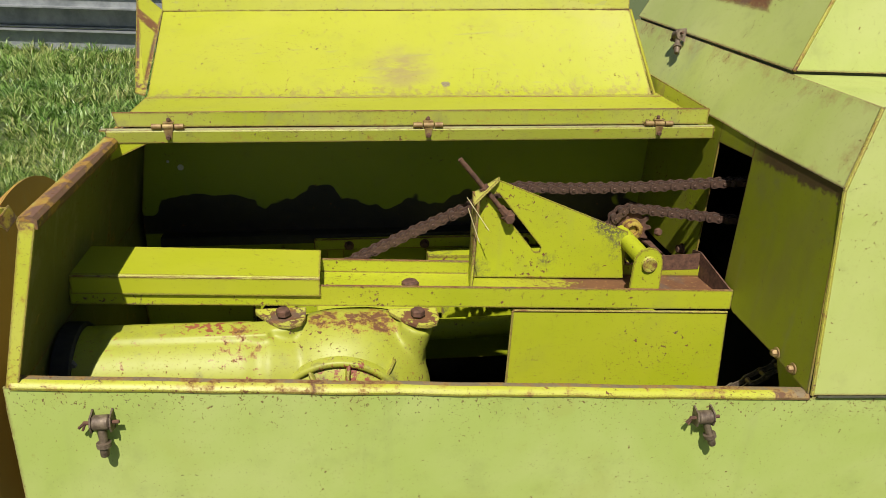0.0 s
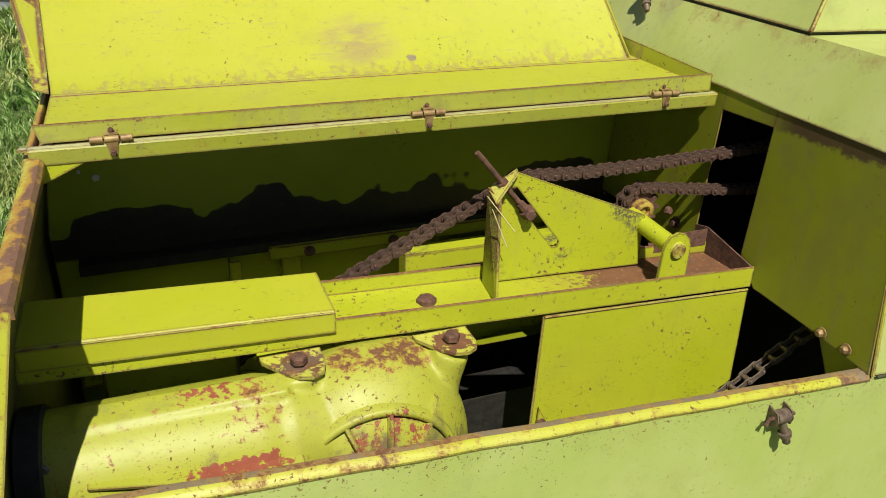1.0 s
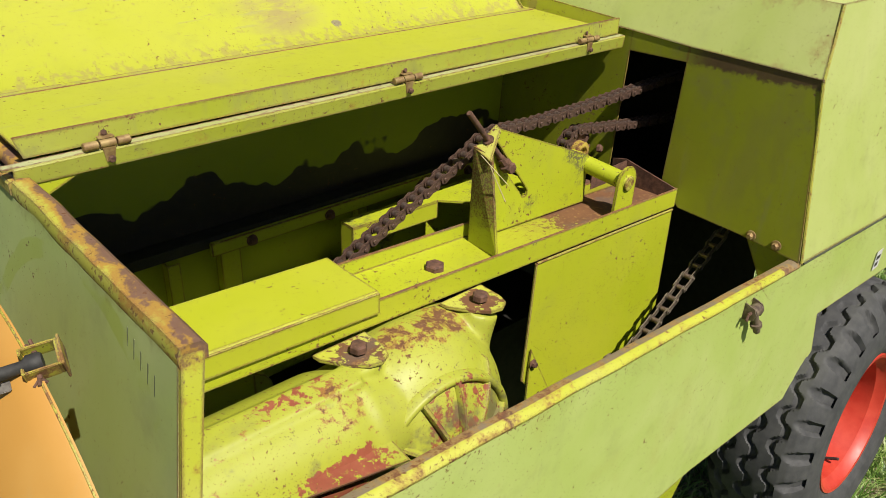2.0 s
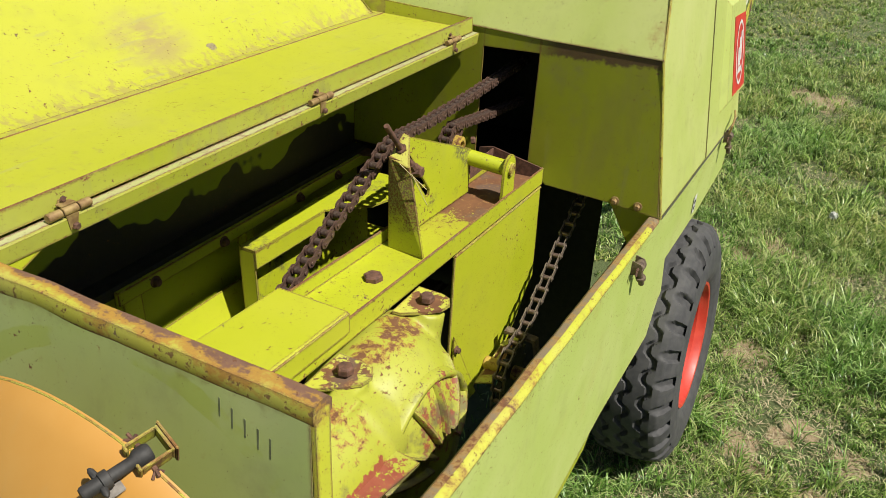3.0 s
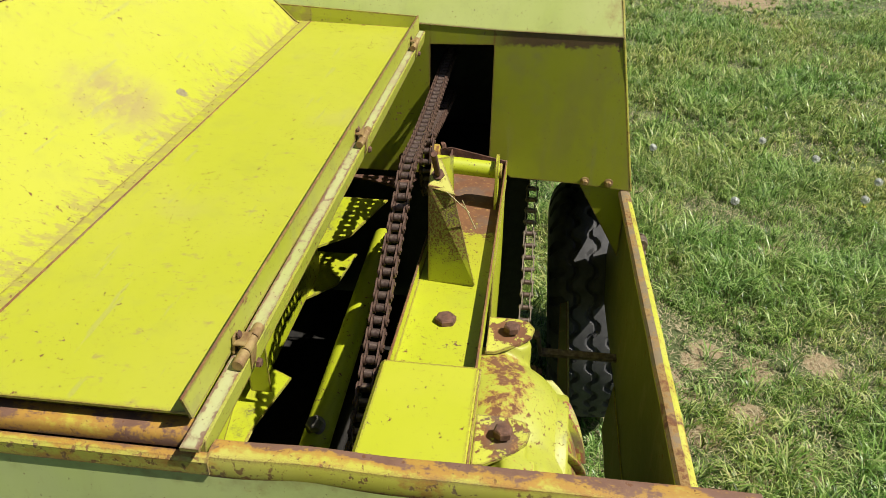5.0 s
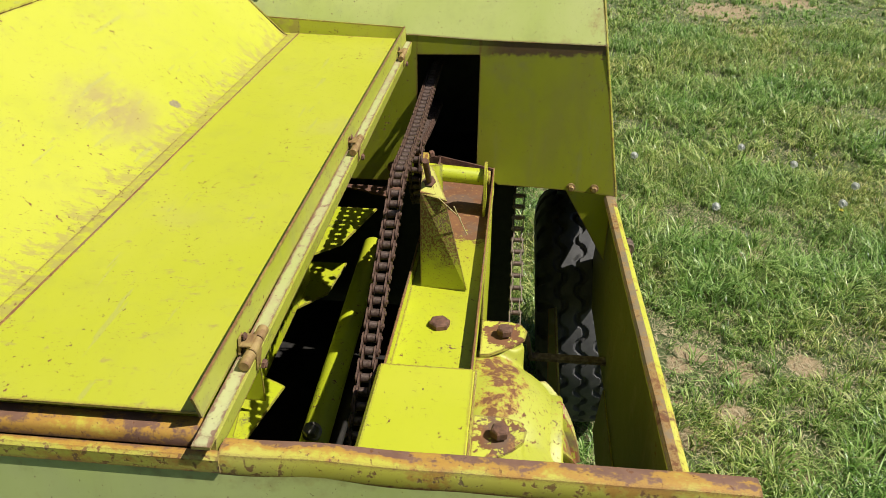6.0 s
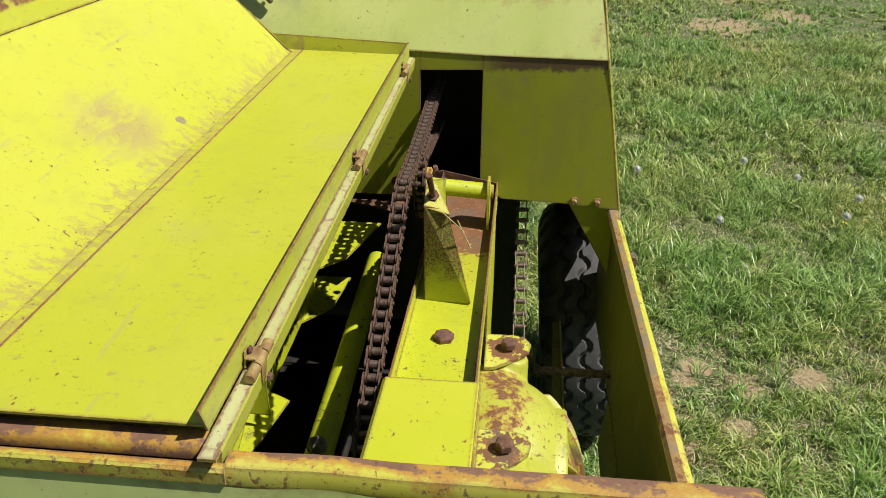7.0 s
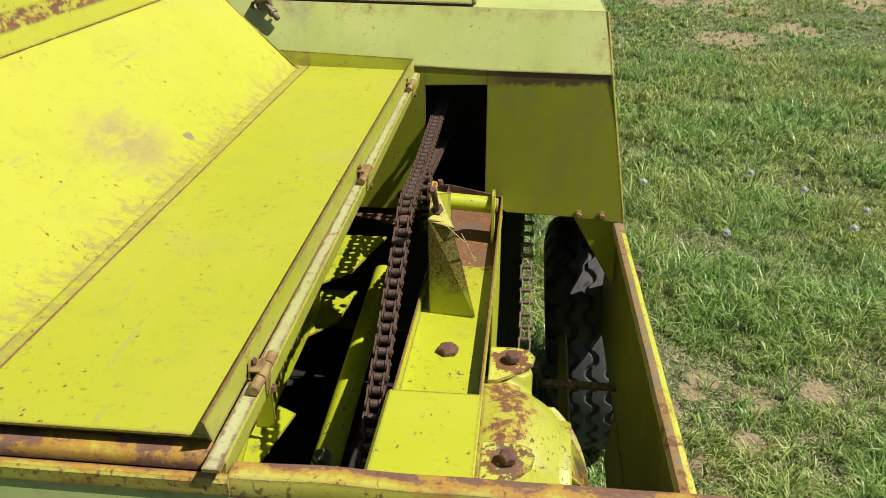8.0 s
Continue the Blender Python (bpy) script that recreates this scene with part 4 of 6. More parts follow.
def build_gearbox():
    bm = bmesh.new()
    lathe(bm, (-0.614, 1.678, 1.022), (1, 0, -0.03), [(0, 0.112), (0.002, 0.118), (0.036, 0.118), (0.040, 0.114)], 40)
    part("end_flange", bm, M_DARK, gear, "black end flange", smooth=40)
    # trunk, swollen casing, crown and bosses melt into one casting
    bm = bmesh.new()
    lathe(bm, (-0.607, 1.678, 1.022), (1, 0, -0.03), [(0, 0.098), (0.02, 0.108), (0.3, 0.113), (0.36, 0.114), (0.39, 0.108), (0.41, 0.112), (0.5, 0.09)], 48)
    prism(bm, [(-0.525, 1.640, 1.118), (-0.525, 1.642, 1.1295), (-0.525, 1.69, 1.1375), (-0.525, 1.715, 1.10)], (0.33, -0.004, -0.002))

    def egg(c, r, power):
        nu, nv, e = 56, 36, 2 / power
        def sg(t):
            return math.copysign(abs(t) ** e, t)
        rows = []
        for j in range(1, nv):
            ph = math.pi * j / nv - math.pi / 2
            rows.append([bm.verts.new(c + Vector((r.x * sg(math.cos(ph)) * sg(math.cos(2 * math.pi * i / nu)), r.y * sg(math.cos(ph)) * sg(math.sin(2 * math.pi * i / nu)), r.z * sg(math.sin(ph))))) for i in range(nu)])
        for p, q in zip(rows, rows[1:]):
            for i in range(nu):
                bm.faces.new((p[i], p[(i + 1) % nu], q[(i + 1) % nu], q[i]))
        bm.faces.new(rows[0])
        bm.faces.new(rows[-1])

    egg(GC, GR + Vector((0.002, 0.002, 0.002)), 2.15)
    egg(Vector((-0.025, 1.725, 1.020)), Vector((0.165, 0.082, 0.106)), 2.6)
    for x, z, foot in ((-0.168, 1.133, 0.085), (0.117, 1.121, 0.095)):
        lean = 0.30 if x > 0 else 0.0
        lathe(bm, (x - lean * 0.20, 1.690, z - 0.201), (lean, -0.015, 1), [(0, foot), (0.06, 0.5 * 0.04 + 0.5 * foot), (0.11, 0.90 * 0.036 + 0.1 * foot), (0.15, 0.037), (0.201, 0.037)], 28)
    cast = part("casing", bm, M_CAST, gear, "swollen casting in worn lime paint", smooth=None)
    melt = cast.modifiers.new("melt", "REMESH")
    melt.mode, melt.voxel_size, melt.use_smooth_shade = "VOXEL", 0.0055, True
    soften = cast.modifiers.new("soften", "SMOOTH")
    soften.factor, soften.iterations = 0.5, 7
    # cast ring and ribs standing proud on the front of the casing
    hub = Vector((-0.056, 0, 0.932))

    def on(rho, a, out):
        x, z = hub.x + rho * math.cos(a), hub.z + rho * math.sin(a)
        return Vector((x, casing_y(x, z) - out, z))

    def sweep(name, pts, w, mat):
        bm = bmesh.new()
        loops = []
        for k, (p, side) in enumerate(pts):
            loops.append([bm.verts.new(p + s * side * w + Vector((0, o, 0))) for s, o in ((-1, 0.012), (-0.8, -0.008), (-0.4, -0.012), (0.4, -0.012), (0.8, -0.008), (1, 0.012))])
        for a, b in zip(loops, loops[1:]):
            for i in range(5):
                bm.faces.new((a[i], a[i + 1], b[i + 1], b[i]))
        bm.faces.new(loops[0])
        bm.faces.new(loops[-1])
        part(name, bm, mat, gear, smooth=50)

    def radial(a):
        return Vector((math.cos(a), 0, math.sin(a)))

    sweep("ring_rib", [(on(0.148, a, 0.005), radial(a)) for a in np.linspace(0.15, 2.99, 60)], 0.009, M_CAST)
    for a in (0.28, 0.86, 1.42, 1.98, 2.56, 3.1):
        cross = Vector((-math.sin(a), 0, math.cos(a)))
        sweep("spoke_rib", [(on(r, a, 0.004), cross) for r in np.linspace(0.05, 0.148, 12)], 0.006, M_CAST)
    for a in (0.86, 2.27):
        cross = Vector((-math.sin(a), 0, math.cos(a)))
        sweep("outer_rib", [(on(r, a, 0.003), cross) for r in np.linspace(0.148, 0.180, 8)], 0.005, M_CAST)
    # flat black strips on the casting, the shade under the ring put into colour
    for a0, a1 in ((0.34, 0.80), (0.93, 1.35), (1.49, 1.91), (2.05, 2.49), (2.63, 3.03)):
        bm = bmesh.new()
        top = [bm.verts.new(on(0.137, a, 0.0015)) for a in np.linspace(a0, a1, 9)]
        low = [bm.verts.new(on(0.137 - 0.013 * (0.35 + 0.65 * abs((a - a0) / (a1 - a0) - 0.5) * 2), a, 0.0012)) for a in np.linspace(a0, a1, 9)]
        for i in range(8):
            bm.faces.new((top[i], top[i + 1], low[i + 1], low[i]))
        part("recess_shade", bm, M_DARK, gear, "flat black strip for the shaded recess under the ring")
    # lugs with bolts
    for x, z, flip in ((-0.168, 1.133, 1), (0.117, 1.121, 1)):
        bm = bmesh.new()
        outer = [(-0.062, 0.040), (0.046, 0.040), (0.046, -0.012), (0.038, -0.036), (0.018, -0.047), (-0.006, -0.042), (-0.030, -0.020), (-0.060, 0.022)]
        outer = [(a * flip, b) for a, b in outer][:: flip]
        prism(bm, [(x + a, 1.694 + b, z) for a, b in outer], (0, 0, 0.006))
        pad = part("lug_pad", bm, M_PAD, gear, "lime lug pad rusted round its bolt")
        bm = bmesh.new()
        hexbolt(bm, (x, 1.690, z + 0.009), (0, 0, 1), 0.0155, 0.013, 0.0)
        part("bolt", bm, M_RUST, pad, "rusty hexagon bolt", smooth=30)
    # flange fin at the foot
    bm = bmesh.new()
    prism(bm, [(-0.515, 1.572, 1.064), (-0.30, 1.540, 1.044), (-0.19, 1.530, 1.030), (-0.19, 1.66, 1.050), (-0.515, 1.66, 1.075)], (0, -0.002, 0.005))
    part("foot_fin", bm, M_CAST, gear)
    bm = bmesh.new()
    hexbolt(bm, (-0.575, 1.615, 1.09), (0, -1, 0.2), 0.014, 0.014, 0.02)
    part("end_bolt", bm, M_STEEL, gear, smooth=30)


build_gearbox()

# ---- guard plate ----
plate = thing("guard_plate", (0.6, 1.74, 0.7), "lime-green upright guard plate below the beam", "plate")


def build_plate():
    bm = bmesh.new()
    prism(bm, [(0.340, 1.742, 1.106), (0.862, 1.742, 1.080), (0.872, 1.742, 0.790), (0.70, 1.742, 0.640), (0.476, 1.742, 0.630), (0.330, 1.742, 0.80)], (0, 0.005, 0))
    sh = part("sheet", bm, M_IN, plate)
    bm = bmesh.new()
    tube(bm, (0.341, 1.742, 1.107), (0.862, 1.742, 1.081), 0.003, 6)
    tube(bm, (0.340, 1.742, 1.106), (0.330, 1.742, 0.80), 0.003, 6)
    part("sheet_edge", bm, M_EDGE, sh, "chipped sheet edge")
    bm = bmesh.new()
    prism(bm, [(0.345, 1.735, 0.885), (0.480, 1.728, 0.628), (0.334, 1.728, 0.640)], (0, 0.004, 0))
    part("stay", bm, M_IN, plate, "triangular stay with a bolt")
    bm = bmesh.new()
    hexbolt(bm, (0.352, 1.733, 0.845), (0, -1, 0), 0.008, 0.008, 0.011)
    part("bolt", bm, M_RUST, plate, smooth=30)
    bm = bmesh.new()
    prism(bm, [(0.48, 1.735, 0.650), (0.66, 1.735, 0.675), (0.70, 1.69, 0.70), (0.50, 1.69, 0.655)], (0, 0, 0.004))
    part("lower_flange", bm, M_EDGE, plate)


build_plate()

# ---- tensioner bracket ----
bracket = thing("chain_tensioner", (0.4, 1.86, 1.14), "lime-green slotted bracket plate with a tension rod", "bracket")


def build_bracket():
    bm = bmesh.new()
    outer = [(0.268, 1.140), (0.640, 1.124), (0.640, 1.245), (0.325, 1.377), (0.313, 1.380), (0.285, 1.360), (0.268, 1.30)]
    a, b = Vector((0.312, 1.342)), Vector((0.420, 1.206))
    t = (b - a).normalized()
    n = Vector((-t.y, t.x))
    slot = [a + n * 0.010, a - t * 0.008, a - n * 0.010, b - n * 0.010, b + t * 0.008, b + n * 0.010]
    outline_plate(bm, outer, [[tuple(p) for p in slot]], lambda x, z, d: (x, 1.860 + d, z), 0.006)
    part("side_plate", bm, M_MUD, bracket)
    bm = bmesh.new()
    prism(bm, [(0.258, 1.868, 1.352), (0.256, 1.868, 1.135), (0.243, 1.772, 1.142), (0.262, 1.822, 1.345)], (0.006, 0, 0))
    part("gusset", bm, M_CAKED, bracket, "gusset caked with dry grit")
    bm = bmesh.new()
    prism(bm, [(0.255, 1.815, 1.335), (0.262, 1.868, 1.345), (0.322, 1.868, 1.382), (0.316, 1.850, 1.380)], (-0.003, 0, 0.004))
    part("ear", bm, M_EDGE, bracket, "bent ear round the rod")
    bm = bmesh.new()
    tip, end = Vector((0.224, 1.853, 1.433)), Vector((0.345, 1.851, 1.290))
    ax = (end - tip).normalized()
    length = (end - tip).length
    prof = []
    k = int(length / 0.0016)
    for i in range(k):
        prof.append((i * 0.0016, 0.0062 if i % 2 else 0.0054))
    lathe(bm, tip, ax, prof, 12)
    rod = part("threaded_rod", bm, M_RUST, bracket, "rusty threaded rod", smooth=60)
    bm = bmesh.new()
    lathe(bm, tip + ax * 0.086, ax, [(0, 0.0125), (0.013, 0.0125)], 6)
    part("nut", bm, M_RUST, rod, smooth=30)
    bm = bmesh.new()
    lathe(bm, end - ax * 0.035, ax, [(0, 0.009), (0.02, 0.010), (0.021, 0.015), (0.036, 0.015), (0.037, 0.011)], 8)
    part("nut", bm, M_RUST, rod, smooth=30)
    bm = bmesh.new()
    tube(bm, end - ax * 0.004 + Vector((0, 0.02, 0)), end - ax * 0.004 + Vector((0, -0.018, 0)), 0.0125, 6)
    part("cross_bolt", bm, M_RUST, rod, smooth=30)
    bm = bmesh.new()
    tube(bm, (0.640, 1.915, 1.224), (0.655, 1.752, 1.206), 0.0205, 24)
    pin = part("pin", bm, M_IN, bracket, smooth=40)
    bm = bmesh.new()
    tube(bm, (0.655, 1.752, 1.206), (0.6555, 1.746, 1.2055), 0.018, 20)
    part("pin_end", bm, M_EDGE, pin, smooth=40)
    bm = bmesh.new()
    pts = [(0.614, 1.118), (0.688, 1.114), (0.688, 1.21), (0.683, 1.228), (0.670, 1.242), (0.652, 1.246), (0.634, 1.240), (0.623, 1.226), (0.619, 1.205)]
    prism(bm, [(x, 1.753, z) for x, z in pts], (0, 0.007, 0))
    part("tab", bm, M_IN, bracket)
    # stalks of straw caught on the bracket
    bm = bmesh.new()
    tube(bm, (0.238, 1.80, 1.335), (0.262, 1.775, 1.262), 0.0011, 5)
    tube(bm, (0.240, 1.83, 1.350), (0.285, 1.79, 1.285), 0.0011, 5)
    m = plain("dry_straw", (0.55, 0.46, 0.22), (0.68, 0.58, 0.32), 80, 0.6)
    tagged(part("straw", bm, m, None), "pale dry straw stalks caught on the bracket", "straw", kind="stuff")


build_bracket()

# ---- chains ----
def link_mesh(outer, p=0.0254, h=0.0103, r=0.0079, metal=M_CHAIN):
    """One chain link along +x about its middle, p between its pins, with plates of half height h and rollers of radius r."""
    bm = bmesh.new()
    ys = (0.0148, -0.0148) if outer else (0.0105, -0.0105)
    for yc in ys:
        pts = []
        for k in range(7):
            a = math.pi / 2 + math.pi * k / 6
            pts.append((-p / 2 + h * math.cos(a), h * math.sin(a)))
        pts.append((0, -h * 0.72))
        for k in range(7):
            a = -math.pi / 2 + math.pi * k / 6
            pts.append((p / 2 + h * math.cos(a), h * math.sin(a)))
        pts.append((0, h * 0.72))
        prism(bm, [(x, yc - 0.0016, z) for x, z in pts], (0, 0.0032, 0))
    for sx in (-p / 2, p / 2):
        if outer:
            tube(bm, (sx, -0.0192, 0), (sx, 0.0192, 0), 0.0042, 8)
        else:
            n0 = len(bm.faces)
            tube(bm, (sx, -0.0085, 0), (sx, 0.0085, 0), r, 12)
            bm.faces.ensure_lookup_table()
            for f in bm.faces[n0:]:
                f.material_index = 1
    return mesh_of("chain_link", bm, [metal, M_ROLLER], 40)


LINK_OUT, LINK_IN = link_mesh(True), link_mesh(False)
LONG_OUT, LONG_IN = link_mesh(True, 0.0381, 0.0085, 0.0068, M_FEED), link_mesh(False, 0.0381, 0.0085, 0.0068, M_FEED)


def resample(pts, step):
    out, carry = [Vector(pts[0])], 0.0
    for a, b in zip(pts, pts[1:]):
        a, b = Vector(a), Vector(b)
        length = (b - a).length
        s = step - carry
        while s <= length:
            out.append(a + (b - a) * (s / length))
            s += step
        carry = length - (s - step)
    return out


def build_chain(name, at, label, pts, side, links=(LINK_IN, LINK_OUT), pitch=0.0254):
    ch = thing(name, at, label, "chain")
    knots = resample(pts, pitch)
    rnd = random.Random(7)
    for k, (a, b) in enumerate(zip(knots, knots[1:])):
        x = (b - a).normalized()
        y = Vector(side)
        y = (y - x * y.dot(x)).normalized()
        z = x.cross(y)
        y = (y + z * rnd.uniform(-0.03, 0.03)).normalized()
        z = x.cross(y)
        m = Matrix((x, y, z)).transposed().to_4x4()
        m.translation = (a + b) / 2
        ob = new("link", links[k % 2])
        weld(ob, ch, m)
    return ch


def arc(c, r, a0, a1, n=10):
    return [(c[0] + r * math.cos(a), c[1], c[2] + r * math.sin(a)) for a in (a0 + (a1 - a0) * i / n for i in range(n + 1))]


CY = 1.925
build_chain("drive_chain", (0.3, CY, 1.15), "rusty roller chain running into the dark housing opening",
            [(1.12, CY, 1.352), (0.90, CY, 1.345), (0.70, CY, 1.3375), (0.50, CY, 1.336), (0.385, CY, 1.343), (0.335, CY, 1.333), (0.29, CY, 1.307),
             (0.14, CY, 1.240), (0.005, CY, 1.176), (-0.08, CY, 1.130), (-0.22, CY, 1.04), (-0.36, CY, 0.94)], (0, 1, 0))
SC = (0.668, CY, 1.232)
build_chain("return_chain", (0.7, CY, 1.15), "rusty roller chain bent over a small sprocket",
            [(1.12, CY, 1.230), (0.91, CY, 1.250), (0.76, CY, 1.270)] + arc(SC, 0.052, 1.25, 3.7) + [(0.66, CY, 1.13), (0.9, CY, 1.05)], (0, 1, 0))
FY = 1.663
FC = (0.560, FY, 0.668)
build_chain("feed_chain", (0.7, FY, 0.7), "slack rusty long-link chain hanging beside the guard plate",
            [(1.10, FY + 0.004, 1.050), (0.891, FY + 0.004, 0.928), (0.75, FY, 0.842), (0.621, FY, 0.765)] + arc(FC, 0.088, 1.35, 3.3) + [(0.485, FY, 0.52), (0.50, FY, 0.40)], (0, 1, 0), (LONG_IN, LONG_OUT), 0.0381)

feed_sprocket = thing("sprocket", FC, "grease-black sprocket on a short yellow shaft", "sprocket")


def build_feed_sprocket():
    bm = bmesh.new()
    pts = []
    for k in range(14):
        a = 2 * math.pi * k / 14
        for da, r in ((-0.15, 0.074), (-0.05, 0.090), (0.05, 0.090), (0.15, 0.074)):
            pts.append((FC[0] + r * math.cos(a + da), FY - 0.006, FC[2] + r * math.sin(a + da)))
    prism(bm, pts, (0, 0.012, 0))
    part("toothed_disc", bm, M_DARK, feed_sprocket)
    bm = bmesh.new()
    tube(bm, (FC[0], FY - 0.040, FC[2]), (FC[0], 1.742, FC[2]), 0.020, 18)
    shaft = part("shaft", bm, M_RUSTY, feed_sprocket, "rust-flecked yellow shaft", smooth=40)
    bm = bmesh.new()
    hexbolt(bm, (FC[0], FY - 0.040, FC[2]), (0, -1, 0), 0.014, 0.012, 0.019)
    part("bolt", bm, M_RUST, shaft, smooth=30)


build_feed_sprocket()

sprocket = thing("sprocket", SC, "small rusty sprocket with a yellow hub", "sprocket")


def build_sprocket():
    bm = bmesh.new()
    pts = []
    for k in range(12):
        a = 2 * math.pi * k / 12
        for da, r in ((-0.17, 0.040), (-0.05, 0.053), (0.05, 0.053), (0.17, 0.040)):
            pts.append((SC[0] + r * math.cos(a + da), CY - 0.006, SC[2] + r * math.sin(a + da)))
    prism(bm, pts, (0, 0.012, 0))
    part("toothed_disc", bm, M_RUST, sprocket)
    bm = bmesh.new()
    lathe(bm, (SC[0], CY - 0.006, SC[2]), (0, -1, 0), [(0, 0.026), (0.018, 0.026), (0.020, 0.022), (0.021, 0.014), (0.012, 0.012)], 24)
    hub = part("hub", bm, M_RUSTY, sprocket, "yellow painted hub", smooth=40)
    bm = bmesh.new()
    hexbolt(bm, (SC[0] + 0.062, CY - 0.02, SC[2] - 0.005), (0.3, -1, 0.2), 0.010, 0.010, 0.0)
    part("bolt", bm, M_RUST, hub, smooth=30)


build_sprocket()


# ---- hinges, bolts and latches ----
def build_hinge(x):
    h = thing("lid_hinge", (x, 1.96, 1.47), "small tarnished brown butt hinge with bolts", "hinge", "hinges of the lid")
    for k, (x0, x1) in enumerate(((-0.036, -0.014), (-0.012, 0.012), (0.014, 0.034))):
        bm = bmesh.new()
        tube(bm, (x + x0, 1.9665, 1.4835), (x + x1, 1.9665, 1.4835), 0.0066, 14)
        part("knuckle", bm, M_BRASS, h, smooth=40)
    bm = bmesh.new()
    prism(bm, [(x - 0.010, 1.9615, 1.478), (x + 0.010, 1.9615, 1.478), (x + 0.006, 1.9640, 1.455), (x - 0.006, 1.9640, 1.455)], (0, 0.0025, 0))
    prism(bm, [(x - 0.012, 1.9785, 1.480), (x + 0.012, 1.9785, 1.480), (x + 0.005, 1.9790, 1.497), (x - 0.005, 1.9790, 1.497)], (0, 0.0025, 0))
    box(bm, x - 0.012, x + 0.012, 1.966, 1.979, 1.4905, 1.4925, 0.0005)
    part("leaf", bm, M_BRASS, h)
    bm = bmesh.new()
    hexbolt(bm, (x, 1.9625, 1.461), (0, -1, -0.1), 0.006, 0.004, 0.0)
    part("bolt", bm, M_RUST, h, smooth=30)
    bm = bmesh.new()
    hexbolt(bm, (x, 1.979, 1.497), (0, -1, 0.1), 0.005, 0.001, 0.0)
    part("bolt", bm, M_RUST, h, smooth=30)


for hx in (-0.418, 0.166, 0.728):
    build_hinge(hx)


def build_latch(name, m, swing=0.0, rubber=None):
    """A rubber pull latch: two ears, a barrel with its cotter pin, a stem with a collar. Its own axes: x along the barrel, y out, z up."""
    l = thing(name, m.translation, "brown weathered rubber pull latch with a rusty cotter pin", "latch", "pull latches")

    def done(pname, bm, mat, label="", smooth=30):
        bmesh.ops.transform(bm, matrix=m, verts=bm.verts)
        part(pname, bm, mat, l, label, smooth)

    turn = Matrix.Rotation(swing, 4, "Y")
    for s in (-1, 1):
        bm = bmesh.new()
        pts = [(0.0, 0.018), (0.022, 0.012), (0.028, -0.002), (0.024, -0.016), (0.0, -0.022)]
        prism(bm, [(s * 0.0165 - 0.0015, y, z) for y, z in pts], (0.003, 0, 0))
        done("ear", bm, M_LATCH)
    bm = bmesh.new()
    tube(bm, (-0.014, 0.016, 0), (0.014, 0.016, 0), 0.0135, 18)
    done("barrel", bm, M_LATCH, smooth=40)
    bm = bmesh.new()
    tube(bm, (-0.030, 0.016, 0), (0.030, 0.016, 0), 0.0035, 8)
    tube(bm, (0.026, 0.016, 0.002), (0.038, 0.018, -0.009), 0.0025, 6)
    tube(bm, (0.026, 0.016, 0.0), (0.032, 0.017, -0.014), 0.0025, 6)
    done("cotter_pin", bm, M_RUST, smooth=40)
    bm = bmesh.new()
    lathe(bm, (0, 0.016, -0.008), (0, 0.12, -1), [(0, 0.0075), (0.030, 0.0075), (0.031, 0.0125), (0.039, 0.0125), (0.040, 0.0085), (0.056, 0.0075), (0.058, 0.006)], 16)
    bmesh.ops.transform(bm, matrix=turn, verts=bm.verts)
    done("stem", bm, rubber or M_LATCH, smooth=40)
    return l


def facing(at, out, up=(0, 0, 1)):
    """A pose whose y looks along out and z along up."""
    y = Vector(out).normalized()
    x = y.cross(Vector(up)).normalized()
    z = x.cross(y)
    m = Matrix((x, y, z)).transposed().to_4x4()
    m.translation = at
    return m


build_latch("rubber_latch", facing((-0.462, 1.407, 1.102), (0, -1, 0)))
build_latch("rubber_latch", facing((0.648, 1.407, 1.040), (0, -1, 0)), 0.35)
door_latch = build_latch("rubber_latch", facing((1.80, 1.398, 1.010), (0, -1, 0)), 0.1)
bm = bmesh.new()
bail = [(1.787, 1.385, 1.016), (1.784, 1.378, 1.052), (1.830, 1.380, 1.064), (1.885, 1.386, 1.060), (1.930, 1.396, 1.066)]
for p, q in zip(bail, bail[1:]):
    tube(bm, p, q, 0.0038, 8)
part("wire_bail", bm, M_BRASS, door_latch, "bent tarnished wire bail")
build_latch("rubber_latch", facing((0.948, 2.386, 1.640), (-1, 0, 0.2), (0.2, 0.35, 1)), 0.4)


